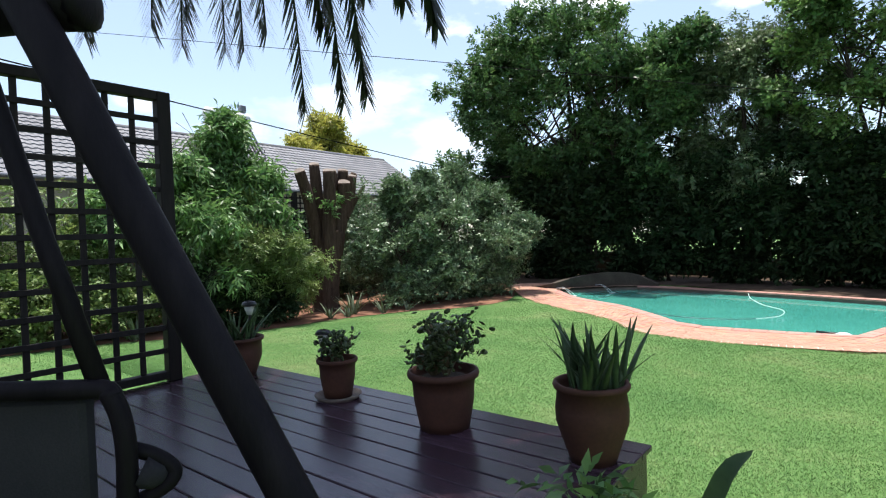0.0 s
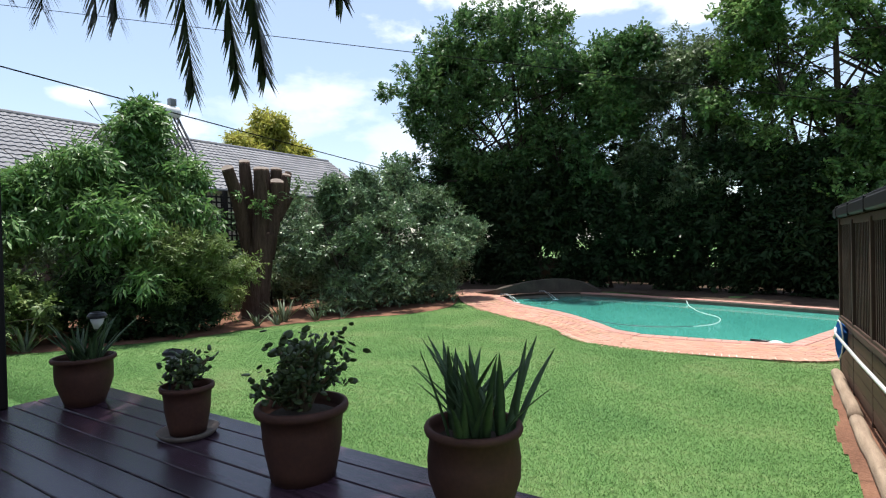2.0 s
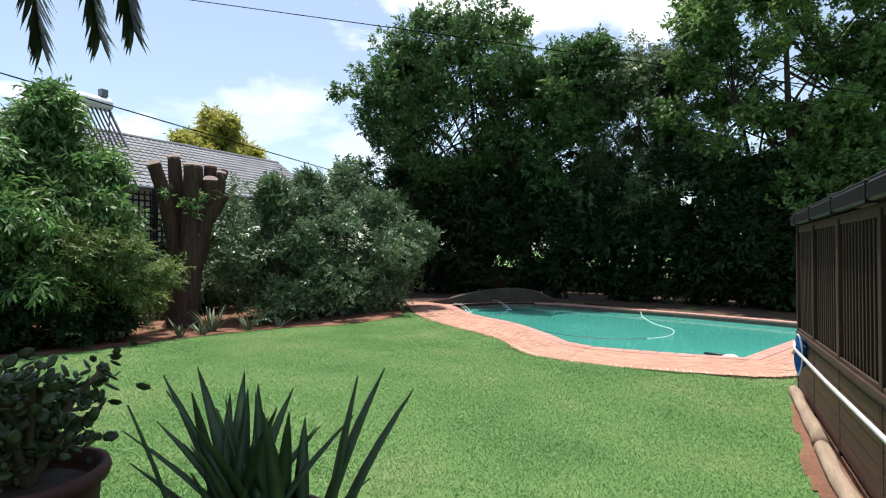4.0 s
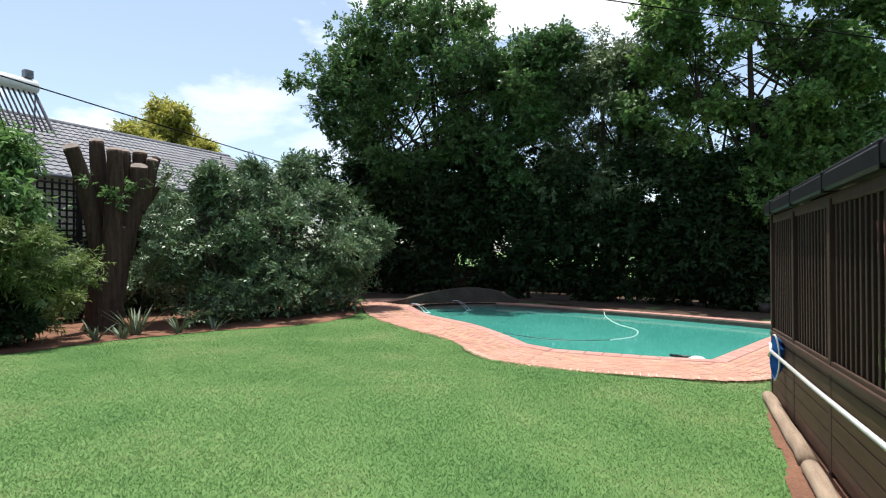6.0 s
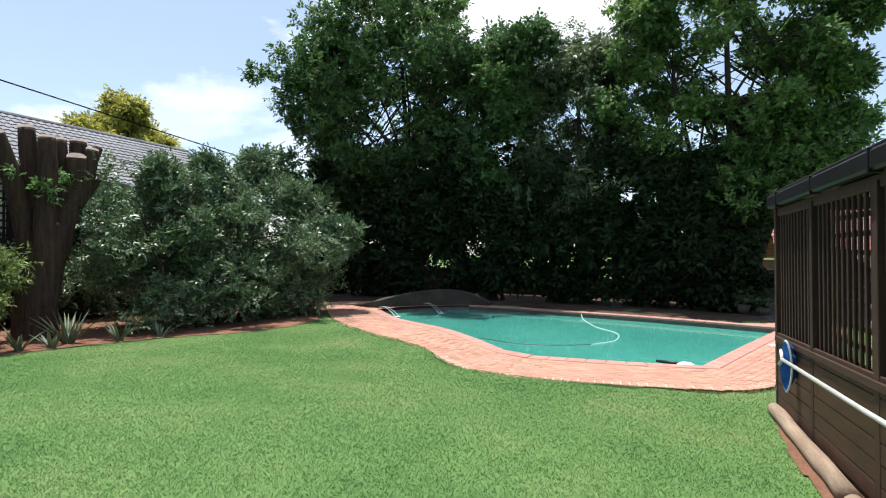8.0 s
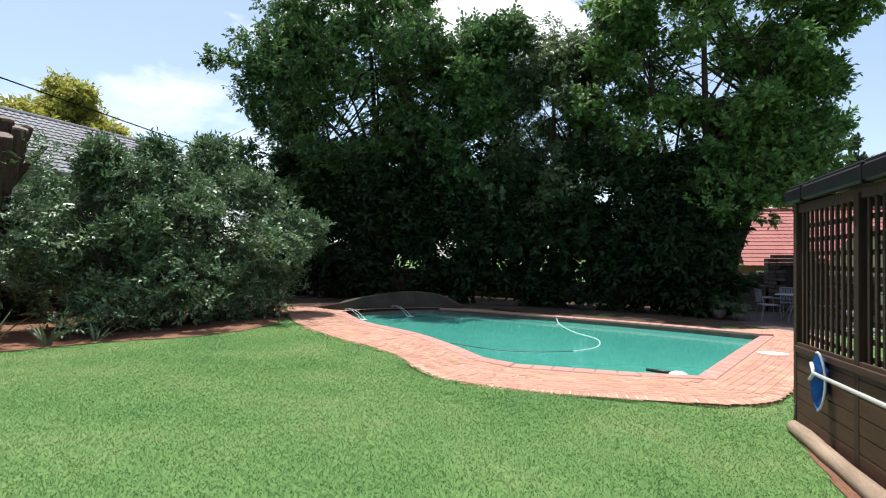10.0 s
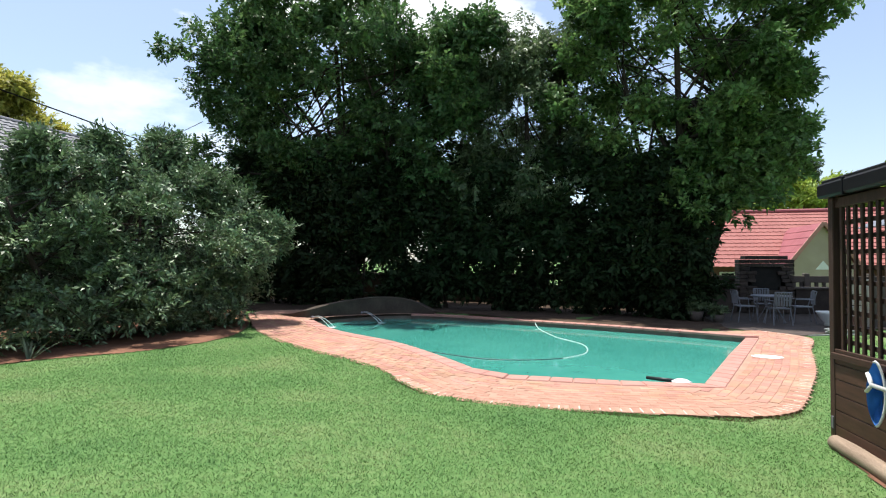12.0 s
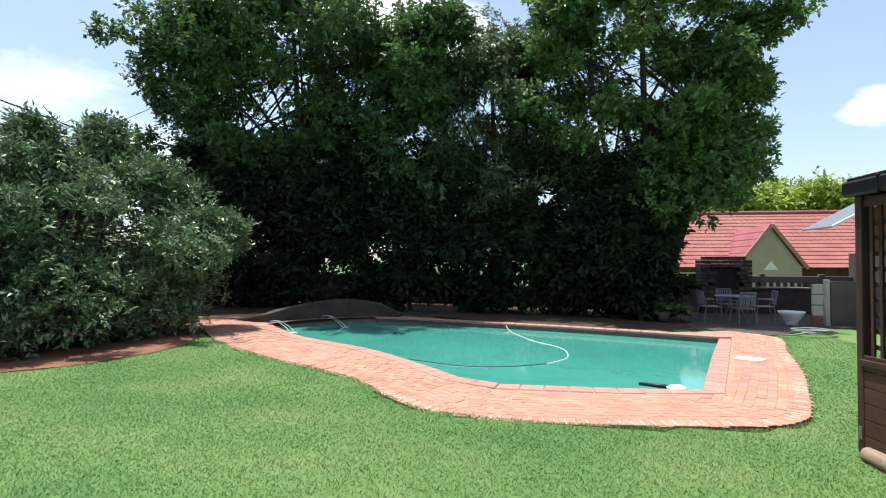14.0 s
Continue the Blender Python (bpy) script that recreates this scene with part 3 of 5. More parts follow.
part("ridge", tube([(-3.5, -9, 4.25 + RISE + 0.02), (-3.5, 22.0, 4.25 + RISE + 0.02)], 0.11, 10), GREYTILE, grey_roof)
part("gable", ([(-0.3, 21.2, 4.2), (-6.7, 21.2, 4.2), (-3.5, 21.2, 4.2 + RISE)], [(0, 1, 2)]), CREAMWALL, house)
part("gutter", tube([(0.28, -9, 4.2), (0.28, 22.0, 4.2)], 0.06, 8), METALGREY, house)
part("barge_board", join(box(-3.5, 21.98, 4.2 + RISE - 0.1, -3.45, 22.02, 4.2 + RISE)), WHITEPAINT, house)

west_wall = tagged(part("wall_west", box(-16.2, -8, -0.2, -16.0, 25.4, 2.1, 0.01), GREYWALL), "dark boundary wall behind shrubs", "wall", kind="structure")

# ---- north boundary wall with a row of openings near its top ----
north_wall = tagged(new("wall_north"), "shaded precast boundary wall with a row of small openings", "wall", kind="structure")
north_wall.matrix_basis = pose(0, 25.2, 0)
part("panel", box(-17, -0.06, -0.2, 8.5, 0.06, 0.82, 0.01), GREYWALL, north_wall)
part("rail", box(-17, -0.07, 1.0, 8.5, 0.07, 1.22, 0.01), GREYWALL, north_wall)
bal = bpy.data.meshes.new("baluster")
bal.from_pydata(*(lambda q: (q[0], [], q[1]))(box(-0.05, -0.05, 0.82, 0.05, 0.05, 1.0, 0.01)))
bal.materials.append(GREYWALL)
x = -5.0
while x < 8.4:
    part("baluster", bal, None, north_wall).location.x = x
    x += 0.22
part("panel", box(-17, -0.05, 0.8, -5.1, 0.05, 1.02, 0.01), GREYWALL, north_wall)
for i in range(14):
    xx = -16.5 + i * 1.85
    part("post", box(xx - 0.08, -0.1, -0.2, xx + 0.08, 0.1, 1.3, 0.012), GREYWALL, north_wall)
east_wall = tagged(part("wall_east", box(8.5, 6, -0.2, 8.7, 25.4, 2.0, 0.01), GREYWALL), "dark boundary wall", "wall", kind="structure")

# ---- red-roofed house to the north ----
red = thing("house", (0, 0, 0), "neighbouring house with red roof tiles and a plastered gable", "house")
part("wall", box(3.6, 34.5, -1.5, 22, 40, 1.45), BROWNBRICK, red, "brown brick wall")
red_roof = part("roof", moved(tiled_slope(18.6, 4.6, 3.0, 0.36, amp=0.008), Matrix.Translation((4.4, 33.4, 1.42))), REDTILE, red, "faded red roof tiles")
part("roof", moved(tiled_slope(18.6, 4.6, 3.0, 0.36, amp=0.008), Matrix.Translation((23.0, 42.6, 1.42)) @ Matrix.Rotation(math.pi, 4, "Z")), REDTILE, red, "faded red roof tiles")
part("ridge", tube([(5.0, 38.0, 4.46), (23.0, 38.0, 4.46)], 0.12, 10), REDTILE, red_roof)
GP, GL, GR, GY = (8.75, 3.42), (7.3, 1.45), (10.2, 1.45), 32.0
part("gable", ([(GL[0] + 0.15, GY, -1.0), (GR[0] - 0.15, GY, -1.0), (GR[0] - 0.15, GY, GR[1]), (GP[0], GY, GP[1] - 0.12), (GL[0] + 0.15, GY, GL[1])], [(0, 1, 2, 3, 4)]), PLASTER, red, "beige plastered gable")
part("vent", ([(GP[0] - 0.3, GY - 0.012, 1.35), (GP[0] + 0.3, GY - 0.012, 1.35), (GP[0], GY - 0.012, 1.75)], [(0, 1, 2)]), WHITEPAINT, red, "white triangular vent")
for s, q in ((-1, GL), (1, GR)):
    d = Vector((q[0] - GP[0], 0, q[1] - GP[1]))
    part("barge_board", tube([(GP[0], GY - 0.12, GP[1]), (q[0] + 0.06 * s, GY - 0.12, q[1] - 0.05)], 0.10, 4), COPING, red, "pinkish barge board")
    w = abs(q[0] - GP[0])
    m = Matrix.Translation((q[0], GY - 0.1 if s > 0 else GY + 4.0, q[1])) @ Matrix.Rotation(radians(90 * s), 4, "Z")
    part("roof", moved(tiled_slope(4.1, w, GP[1] - q[1], 0.36, amp=0.008), m), REDTILE, red, "faded red roof tiles")
win = part("window", box(5.2, 34.46, 0.2, 6.4, 34.52, 1.1), SOOT, red)
for a in ((5.12, 0.12, 5.2, 1.18), (6.4, 0.12, 6.48, 1.18), (5.2, 0.12, 6.4, 0.2), (5.2, 1.1, 6.4, 1.18), (5.77, 0.2, 5.83, 1.1)):
    part("frame", box(a[0], 34.42, a[1], a[2], 34.5, a[3]), WHITEPAINT, win)


shed = thing("outbuilding", (0, 0, 0), "small outbuilding with a grey sheet roof and white edge", "outbuilding")
part("roof", ([(10.3, 29.9, 3.2), (13.6, 29.9, 5.0), (13.6, 32.5, 5.0), (10.3, 32.5, 3.2), (10.3, 29.9, 3.14), (13.6, 29.9, 4.94), (13.6, 32.5, 4.94), (10.3, 32.5, 3.14)], [(0, 1, 2, 3), (7, 6, 5, 4), (0, 4, 5, 1), (1, 5, 6, 2), (2, 6, 7, 3), (3, 7, 4, 0)]), METALGREY, shed)
part("barge_board", tube([(10.25, 29.85, 3.18), (13.6, 29.85, 5.0)], 0.07, 4), WHITEPAINT, shed, "white edge board")
part("wall", box(12.4, 30.1, -1, 13.5, 32.3, 4.2), BROWNBRICK, shed)

# ---- solar water heater on the west roof ----
heater = thing("solar_heater", (-19.7, 11.8, 5.55), "white solar water heater with a tube rack on the roof", "solar heater")
part("tank", moved(lathe([(0.0, -0.95), (0.16, -0.95), (0.24, -0.88), (0.25, 0.0), (0.24, 0.88), (0.16, 0.95), (0.0, 0.95)], 18), Matrix.Translation((0, 0, 1.75)) @ Matrix.Rotation(radians(90), 4, "X")), WHITEPAINT, heater, smooth=True)
for i in range(12):
    y = -0.85 + i * 0.15
    part("tube", tube([(0.05, y, 1.62), (1.15, y, 0.15)], 0.03, 6), BLACKPLASTIC, heater)
for y in (-0.9, 0.9):
    part("frame", tube([(0, y, 1.6), (-0.1, y, 0.05)], 0.025, 6), METALGREY, heater)
    part("frame", tube([(0, y, 1.6), (1.2, y, 0.0)], 0.025, 6), METALGREY, heater)
part("valve", box(-0.12, 0.55, 2.0, 0.12, 0.8, 2.28, 0.02), METALGREY, heater)

# ---- overhead cables ----
def cable(name, a, b, sag, r):
    pts = [Vector(a).lerp(Vector(b), i / 24) - Vector((0, 0, sag * 4 * (i / 24) * (1 - i / 24))) for i in range(25)]
    return tagged(part(name, tube(pts, r, 6), CABLE), "thin black overhead cable across the sky", "cable")


cable("overhead_cable", (-14.0, -4.5, 6.85), (-14.0, 24.5, 4.75), 0.05, 0.018)
cable("overhead_cable", (-22.98, 0.0, 9.04), (3.4, 7.31, 2.51), 0.0, 0.004)


# ---- the tall trees behind the pool ----
tree("tree", (-9.6, 22.6, 0.03), "tall dense dark-green broadleaf tree behind the pool", "tree",
     [([(0, 0, 0), (0.1, 0, 2.0), (-0.3, 0.1, 5.0), (-0.6, 0, 9.5)], 0.26, 0.06), ([(-0.2, 0.1, 1.0), (-1.4, 0.2, 3.5), (-3.4, 0, 7.5)], 0.16, 0.04), ([(0.1, 0, 1.2), (1.5, 0.3, 4.0), (2.4, 0, 8.5)], 0.15, 0.04)],
     [(-4.7, 0, 8.4, 2.6, 2.6, 1.9), (-1.5, 0.3, 10.4, 2.8, 2.8, 2.3), (1.6, 0.3, 9.9, 2.7, 2.8, 2.2), (-4.3, 0, 10.0, 1.8, 1.8, 1.3), (3.5, 0, 7.9, 1.6, 1.8, 1.8), (3.9, 0.2, 9.0, 1.3, 1.4, 1.2), (-5.1, 0, 5.3, 2.4, 2.0, 2.2), (-1.4, 0, 6.8, 3.8, 2.2, 3.0), (2.2, 0.2, 6.4, 2.9, 2.0, 3.0), (-4.2, 0.4, 3.9, 2.0, 1.4, 1.2), (-3.2, 1.2, 5.0, 2.4, 1.2, 1.5), (-0.4, 1.2, 4.9, 3.0, 1.2, 1.6), (2.8, 1.0, 4.6, 2.6, 1.2, 1.5)],
     TREELEAF, 165000, 0.175, per=1.5, spread=0.62, seed=11, limbs=60, narrow=0.55, droop=0.2)
tree("tree", (-3.4, 23.2, 0.03), "slender grey-green tree with fine drooping foliage", "tree",
     [([(0, 0, 0), (0.1, 0, 3.0), (0, 0, 8.6)], 0.17, 0.04), ([(0.1, 0, 0.6), (1.0, 0.2, 4.0), (1.2, 0, 7.8)], 0.11, 0.03)],
     [(-1.0, 0, 8.6, 1.6, 1.5, 1.4), (0.9, 0, 8.1, 1.5, 1.5, 1.3), (-0.2, 0, 6.4, 2.5, 1.6, 2.0), (0.6, -0.2, 4.6, 2.5, 1.5, 1.9), (-1.2, -0.2, 4.2, 1.8, 1.2, 1.6)],
     TREELEAF2, 70000, 0.15, per=2.2, spread=0.5, seed=12, limbs=30, droop=0.75, narrow=0.4)
tree("tree", (1.95, 22.8, 0.03), "tall spreading green broadleaf tree with open lower limbs", "tree",
     [([(0, 0, 0), (-0.1, 0, 2.2), (-0.5, 0, 5.5), (-0.6, 0, 11)], 0.24, 0.05), ([(0.1, 0, 1.2), (1.0, 0, 4.2), (1.9, 0, 9.0)], 0.16, 0.04), ([(-0.1, 0, 1.6), (-1.5, 0.2, 4.5), (-2.2, 0, 8.0)], 0.13, 0.04)],
     [(-3.5, 0, 9.7, 1.4, 1.5, 1.6), (-1.7, 0, 10.0, 2.0, 2.0, 2.4), (0.3, 0.6, 11.0, 1.7, 2.4, 2.5), (2.9, 0.3, 10.3, 1.25, 1.6, 1.6), (1.6, 0.6, 8.5, 1.3, 2.4, 1.7), (2.5, 0.2, 7.3, 0.8, 0.9, 0.7), (1.3, 0.6, 6.2, 1.3, 2.4, 1.4), (2.2, 1.6, 5.6, 1.2, 1.4, 1.0), (-0.2, 0, 5.9, 2.2, 1.8, 1.1), (-2.4, 0, 6.6, 2.0, 1.8, 1.6), (0.7, -0.1, 3.7, 1.7, 1.5, 1.0), (-1.4, 1.0, 4.6, 1.8, 1.2, 1.4), (1.6, -0.2, 4.7, 1.1, 1.0, 0.7)],
     LIGHTTREELEAF, 118000, 0.175, per=1.35, spread=0.50, seed=13, limbs=70, narrow=0.55, droop=0.2)
# dense shrubs and creepers under the trees, leaf colour darkened to stand for shade
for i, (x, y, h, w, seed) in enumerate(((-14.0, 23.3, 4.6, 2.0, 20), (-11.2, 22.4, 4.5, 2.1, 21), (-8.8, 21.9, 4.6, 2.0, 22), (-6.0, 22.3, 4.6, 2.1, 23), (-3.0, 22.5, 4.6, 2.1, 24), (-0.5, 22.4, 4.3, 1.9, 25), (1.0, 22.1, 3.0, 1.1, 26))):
    tree("shrub", (x, y, 0.03), "dense shrub with shade-darkened leaves by the boundary wall", "shrub",
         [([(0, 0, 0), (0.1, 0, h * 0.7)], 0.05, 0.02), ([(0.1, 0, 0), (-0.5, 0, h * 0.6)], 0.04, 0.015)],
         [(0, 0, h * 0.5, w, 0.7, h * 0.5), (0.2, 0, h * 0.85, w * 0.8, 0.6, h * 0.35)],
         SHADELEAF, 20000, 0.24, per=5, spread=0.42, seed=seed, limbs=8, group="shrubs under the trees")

# ---- west bed: bushes, fruit tree and pollarded stump ----
tree("bush", (-11.2, 13.4, 0.15), "large rounded grey-green bush with small glossy leaves", "bush",
     [([(0, 0, 0), (0.3, 0.4, 1.6), (0.6, 0.8, 3.0)], 0.09, 0.02), ([(0.1, -0.2, 0), (0.2, -1.2, 1.4), (0.3, -1.8, 2.6)], 0.08, 0.02), ([(0, 0.3, 0), (0.6, 2.0, 1.4), (0.9, 3.0, 2.4)], 0.08, 0.02)],
     [(0.0, -0.9, 1.9, 1.3, 1.3, 1.5), (0.2, 0.5, 2.3, 1.6, 1.7, 1.6), (0.9, 1.9, 2.0, 1.5, 1.6, 1.6), (1.2, 2.9, 1.75, 1.1, 1.1, 1.25), (0.4, -0.2, 1.0, 1.2, 1.9, 1.0), (0.8, 1.7, 0.9, 1.1, 1.7, 0.85), (0.0, 1.4, 3.2, 0.9, 1.2, 0.7), (-0.4, -0.2, 3.1, 0.8, 1.0, 0.7), (0.2, 1.8, 4.0, 0.2, 0.25, 0.4), (-0.2, 0.5, 3.9, 0.2, 0.22, 0.35), (0.6, 2.9, 3.3, 0.25, 0.3, 0.35), (0.0, -1.0, 3.5, 0.22, 0.22, 0.35), (1.9, 3.6, 2.2, 0.35, 0.5, 0.4), (-0.6, -1.5, 2.0, 1.2, 1.1, 1.5), (0.05, 0.0, 0.45, 1.4, 2.1, 0.6), (0.55, 1.9, 0.4, 1.1, 1.6, 0.5)],
     BUSHLEAF, 105000, 0.125, per=4, spread=0.32, seed=31, limbs=40, narrow=0.36, clumps=16, droop=0.1)
tree("fruit_tree", (-12.6, 6.9, 0.28), "young fruit tree with long fresh-green drooping leaves", "tree",
     [([(0, 0, 0), (0, 0.1, 1.5), (0.2, 0.1, 3.2), (0.3, 0, 4.8)], 0.09, 0.02), ([(0, 0, 0.5), (0.3, -0.9, 2.0), (0.4, -1.4, 3.6)], 0.06, 0.015), ([(0, 0, 0.6), (0.4, 1.0, 2.0), (0.5, 1.7, 3.3)], 0.06, 0.015)],
     [(0.2, 0.5, 4.75, 0.22, 0.22, 0.45), (0.3, -1.8, 3.3, 0.35, 0.45, 0.45), (0.2, 0.4, 4.1, 0.45, 0.5, 0.6), (0.5, 1.1, 3.5, 0.5, 0.6, 0.4), (0.4, -0.8, 3.6, 0.5, 0.5, 0.4), (0.5, 0.3, 3.3, 0.8, 0.8, 0.6), (0.6, -0.8, 2.7, 1.2, 1.2, 0.8), (0.6, 0.4, 2.3, 1.2, 1.2, 0.9), (0.8, 0.0, 1.5, 1.2, 1.7, 0.9), (0.2, -2.1, 2.6, 0.7, 0.7, 0.5)],
     PEACHLEAF, 40000, 0.19, per=4, spread=0.36, seed=32, limbs=30, droop=0.7, narrow=0.26)
tree("bush", (-11.3, 7.9, 0.22), "feathery light-green bush at the edge of the bed", "bush",
     [([(0, 0, 0), (0.1, 0.2, 0.9), (0.2, 0.3, 1.8)], 0.05, 0.015), ([(0, 0, 0), (0.2, -0.5, 0.8), (0.3, -0.8, 1.5)], 0.04, 0.012)],
     [(0.2, 0.2, 1.5, 0.9, 1.0, 0.8), (0.3, -0.7, 1.4, 0.8, 0.8, 0.8), (0.3, 0.1, 0.75, 0.9, 1.2, 0.65)],
     LIMELEAF, 34000, 0.11, per=8, spread=0.27, seed=33, limbs=16, narrow=0.22)
tree("bush", (-13.2, 3.8, 0.3), "mixed green shrubs along the boundary wall", "bush",
     [([(0, 0, 0), (0.1, 0.2, 1.6)], 0.05, 0.015), ([(0, 0, 0), (0.2, -1.5, 1.5)], 0.05, 0.015)],
     [(0, 0, 2.0, 1.1, 1.6, 1.1), (0, -2.6, 2.0, 1.1, 1.6, 1.1), (0.4, -1, 0.9, 1.0, 2.6, 0.7), (0.1, -5.0, 1.9, 1.1, 1.6, 1.1)],
     LIMELEAF, 30000, 0.14, per=8, spread=0.38, seed=34, limbs=16, narrow=0.35)
tree("bush", (-13.6, 6.2, 0.28), "dark shaded shrub behind the fruit tree", "bush",
     [([(0, 0, 0), (0.1, 0.2, 1.2)], 0.05, 0.015)],
     [(0, 0, 1.3, 1.2, 2.0, 1.2), (0.2, 2.2, 1.3, 1.0, 1.4, 1.2)],
     BUSHLEAF, 16000, 0.14, per=8, spread=0.36, seed=35, limbs=10, narrow=0.4)


# dark leaves stand for shade on the bed, lime ones for its sunlit end
for i, (x, y, seed) in enumerate(((-11.75, 2.6, 81), (-11.5, 4.3, 82), (-11.25, 5.9, 83), (-11.0, 7.3, 84))):
    tree("shrub", (x, y, lawn_z(x, y)), "low dark shrub in the shade at the edge of the bed", "shrub",
         [([(0, 0, 0), (0.05, 0.1, 0.7)], 0.03, 0.01)],
         [(0, 0, 0.55, 0.55, 0.95, 0.55), (-0.3, 0.2, 0.9, 0.5, 0.8, 0.45)],
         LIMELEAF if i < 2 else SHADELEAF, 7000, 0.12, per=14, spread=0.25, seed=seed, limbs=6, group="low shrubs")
for i, (y, seed) in enumerate(((10.2, 36), (13.0, 37), (15.8, 38), (18.6, 39))):
    tree("bush", (-15.0, y, 0.16), "dense green creeper-like shrub against the boundary", "bush",
         [([(0, 0, 0), (0.1, 0.2, 1.6)], 0.05, 0.015)],
         [(0, 0, 1.2, 0.8, 1.6, 1.2), (0.0, 0.2, 2.6, 0.7, 1.5, 0.9) if i else (0.0, 0.2, 1.3, 0.5, 1.5, 0.9)],
         BUSHLEAF, 12000, 0.17, per=6, spread=0.36, seed=seed, limbs=8, narrow=0.45, group="boundary shrubs")


def pollard(at):
    """A thick leaning trunk that forks low down and is cut back to sawn-off stubs."""
    rnd = random.Random(5)
    t = thing("tree_stump", at, "tall pollarded brown trunk with sawn-off upright stubs", "tree stump")

    def limb(name, pts, r0, r1, parent, cut=True):
        sm = spline(pts, 6)
        n = len(sm) - 1
        rr = [r0 + (r1 - r0) * i / n for i in range(n + 1)]
        if name == "trunk":
            rr[0], rr[1], rr[2] = r0 * 1.32, r0 * 1.16, r0 * 1.06
        ob = part(name, tube(sm, rr, 18, wobble=0.13, rnd=rnd), STUMPBARK, parent, smooth=True)
        if cut:
            d = ((sm[-1] - sm[-2]).normalized() + Vector((0.5, -0.3, 0.1))).normalized()
            part("cut_face", tube([sm[-1] - d * 0.05, sm[-1] + d * 0.03], r1 * 1.0, 16, wobble=0.08, rnd=rnd), CUTWOOD, ob, "greyed sawn wood")
        return ob

    limb("trunk", [(0, 0.02, -0.08), (0.0, 0.08, 0.7), (0.02, 0.2, 1.5), (0.02, 0.34, 2.3)], 0.38, 0.33, t, cut=False)
    for pts, r0, r1 in (([(0.08, 0.20, 1.2), (0.15, 0.12, 2.2), (0.2, 0.16, 3.2), (0.2, 0.14, 4.02)], 0.29, 0.19),
                        ([(0.0, 0.40, 1.6), (0.05, 0.62, 2.6), (0.12, 0.76, 3.2), (0.18, 0.74, 3.72)], 0.32, 0.23),
                        ([(-0.15, 0.10, 1.3), (-0.2, -0.08, 2.4), (-0.2, -0.30, 3.3), (-0.2, -0.55, 4.0)], 0.24, 0.20),
                        ([(-0.25, 0.22, 1.8), (-0.3, 0.14, 3.0), (-0.3, 0.05, 4.25)], 0.24, 0.19),
                        ([(-0.15, 0.45, 2.2), (-0.2, 0.66, 3.1), (-0.22, 0.62, 4.1)], 0.25, 0.19),
                        ([(-0.1, 0.66, 2.6), (-0.12, 0.92, 3.3), (-0.12, 0.98, 4.12)], 0.24, 0.20),
                        ([(0.1, 0.74, 2.7), (0.15, 0.98, 3.3), (0.18, 1.08, 3.93)], 0.22, 0.16),
                        ([(0.0, 0.80, 2.7), (0.0, 1.10, 3.4), (-0.05, 1.36, 4.05)], 0.18, 0.13),
                        ([(0.15, 0.86, 2.75), (0.2, 1.15, 3.2), (0.22, 1.52, 3.68)], 0.10, 0.06)):
        limb("stub", pts, r0 * 0.8, r1 * 0.78, t)
    rng = np.random.default_rng(3)
    shoots = part("regrowth", sprigs([(0.38, -0.10, 3.0), (0.4, 0.05, 2.8), (0.3, 0.42, 3.1), (0.3, 0.48, 3.3), (0.2, -0.4, 3.3)], 0.16, 330, 0.10, rng, 0.3, 0.4), PEACHLEAF, t, "small green regrowth")
    shoots["kind"] = "stuff"


pollard((-12.1, 10.15, 0.16))


def strap_plant(t, at, count, length, width, seed, lean=0.45, mat=None, name="leaf"):
    """A fan of upright pointed leaves, each a mesh of its own."""
    rnd = random.Random(seed)
    for i in range(count):
        a, L, tilt = rnd.uniform(0, 2 * math.pi), length * rnd.uniform(0.55, 1.0), lean * rnd.uniform(0.2, 1.0)
        o = Vector((math.cos(a), math.sin(a), 0))
        r0 = rnd.uniform(0.0, 0.35) * length * 0.4
        s = Vector((-o.y, o.x, 0))
        v, f = [], []
        for k in range(7):
            u = k / 6
            c = Vector(at) + o * (r0 + L * (tilt * u + 0.35 * tilt * u * u)) + Vector((0, 0, L * (u - 0.18 * tilt * u * u)))
            w = width * (0.75 + 0.5 * u) * (1 - u ** 2.2) * 0.5 + 0.001
            v += [c - s * w, c + o * w * 0.35, c + s * w, c - o * 0.003]
        for k in range(6):
            b = k * 4
            f += [(b + m, b + (m + 1) % 4, b + 4 + (m + 1) % 4, b + 4 + m) for m in range(4)]
        part(name, (v, f), mat or IRIS, t, smooth=True)


def aloe(at, n, L, seed, label):
    t = thing("strap_leaf_plant", at, label, "plant", "bed plants")
    strap_plant(t, (0, 0, -0.02), n, L, 0.075, seed, lean=0.95, mat=PALESTRAP)


aloe((-10.7, 9.95, 0.17), 26, 0.70, 41, "clump of grey-green strap leaves in red soil")
aloe((-10.55, 9.05, 0.19), 9, 0.48, 42, "small clump of pale strap leaves in red soil")
aloe((-10.35, 9.45, 0.17), 9, 0.40, 47, "small clump of pale strap leaves in red soil")
aloe((-10.2, 10.6, 0.15), 8, 0.5, 43, "small clump of pale strap leaves in red soil")
aloe((-9.95, 11.3, 0.14), 9, 0.42, 44, "small clump of pale strap leaves in red soil")
aloe((-11.1, 4.6, 0.33), 14, 0.6, 45, "small clump of pale strap leaves in red soil")
yucca = thing("yucca", (-11.55, 7.59, 0.24), "spiky light-green yucca rosette on a thin stem", "plant")
part("stem", tube([(0, 0, 0), (0.05, 0, 1.4), (0, 0, 2.86)], [0.07, 0.05, 0.05], 8), STEM, yucca, smooth=True)
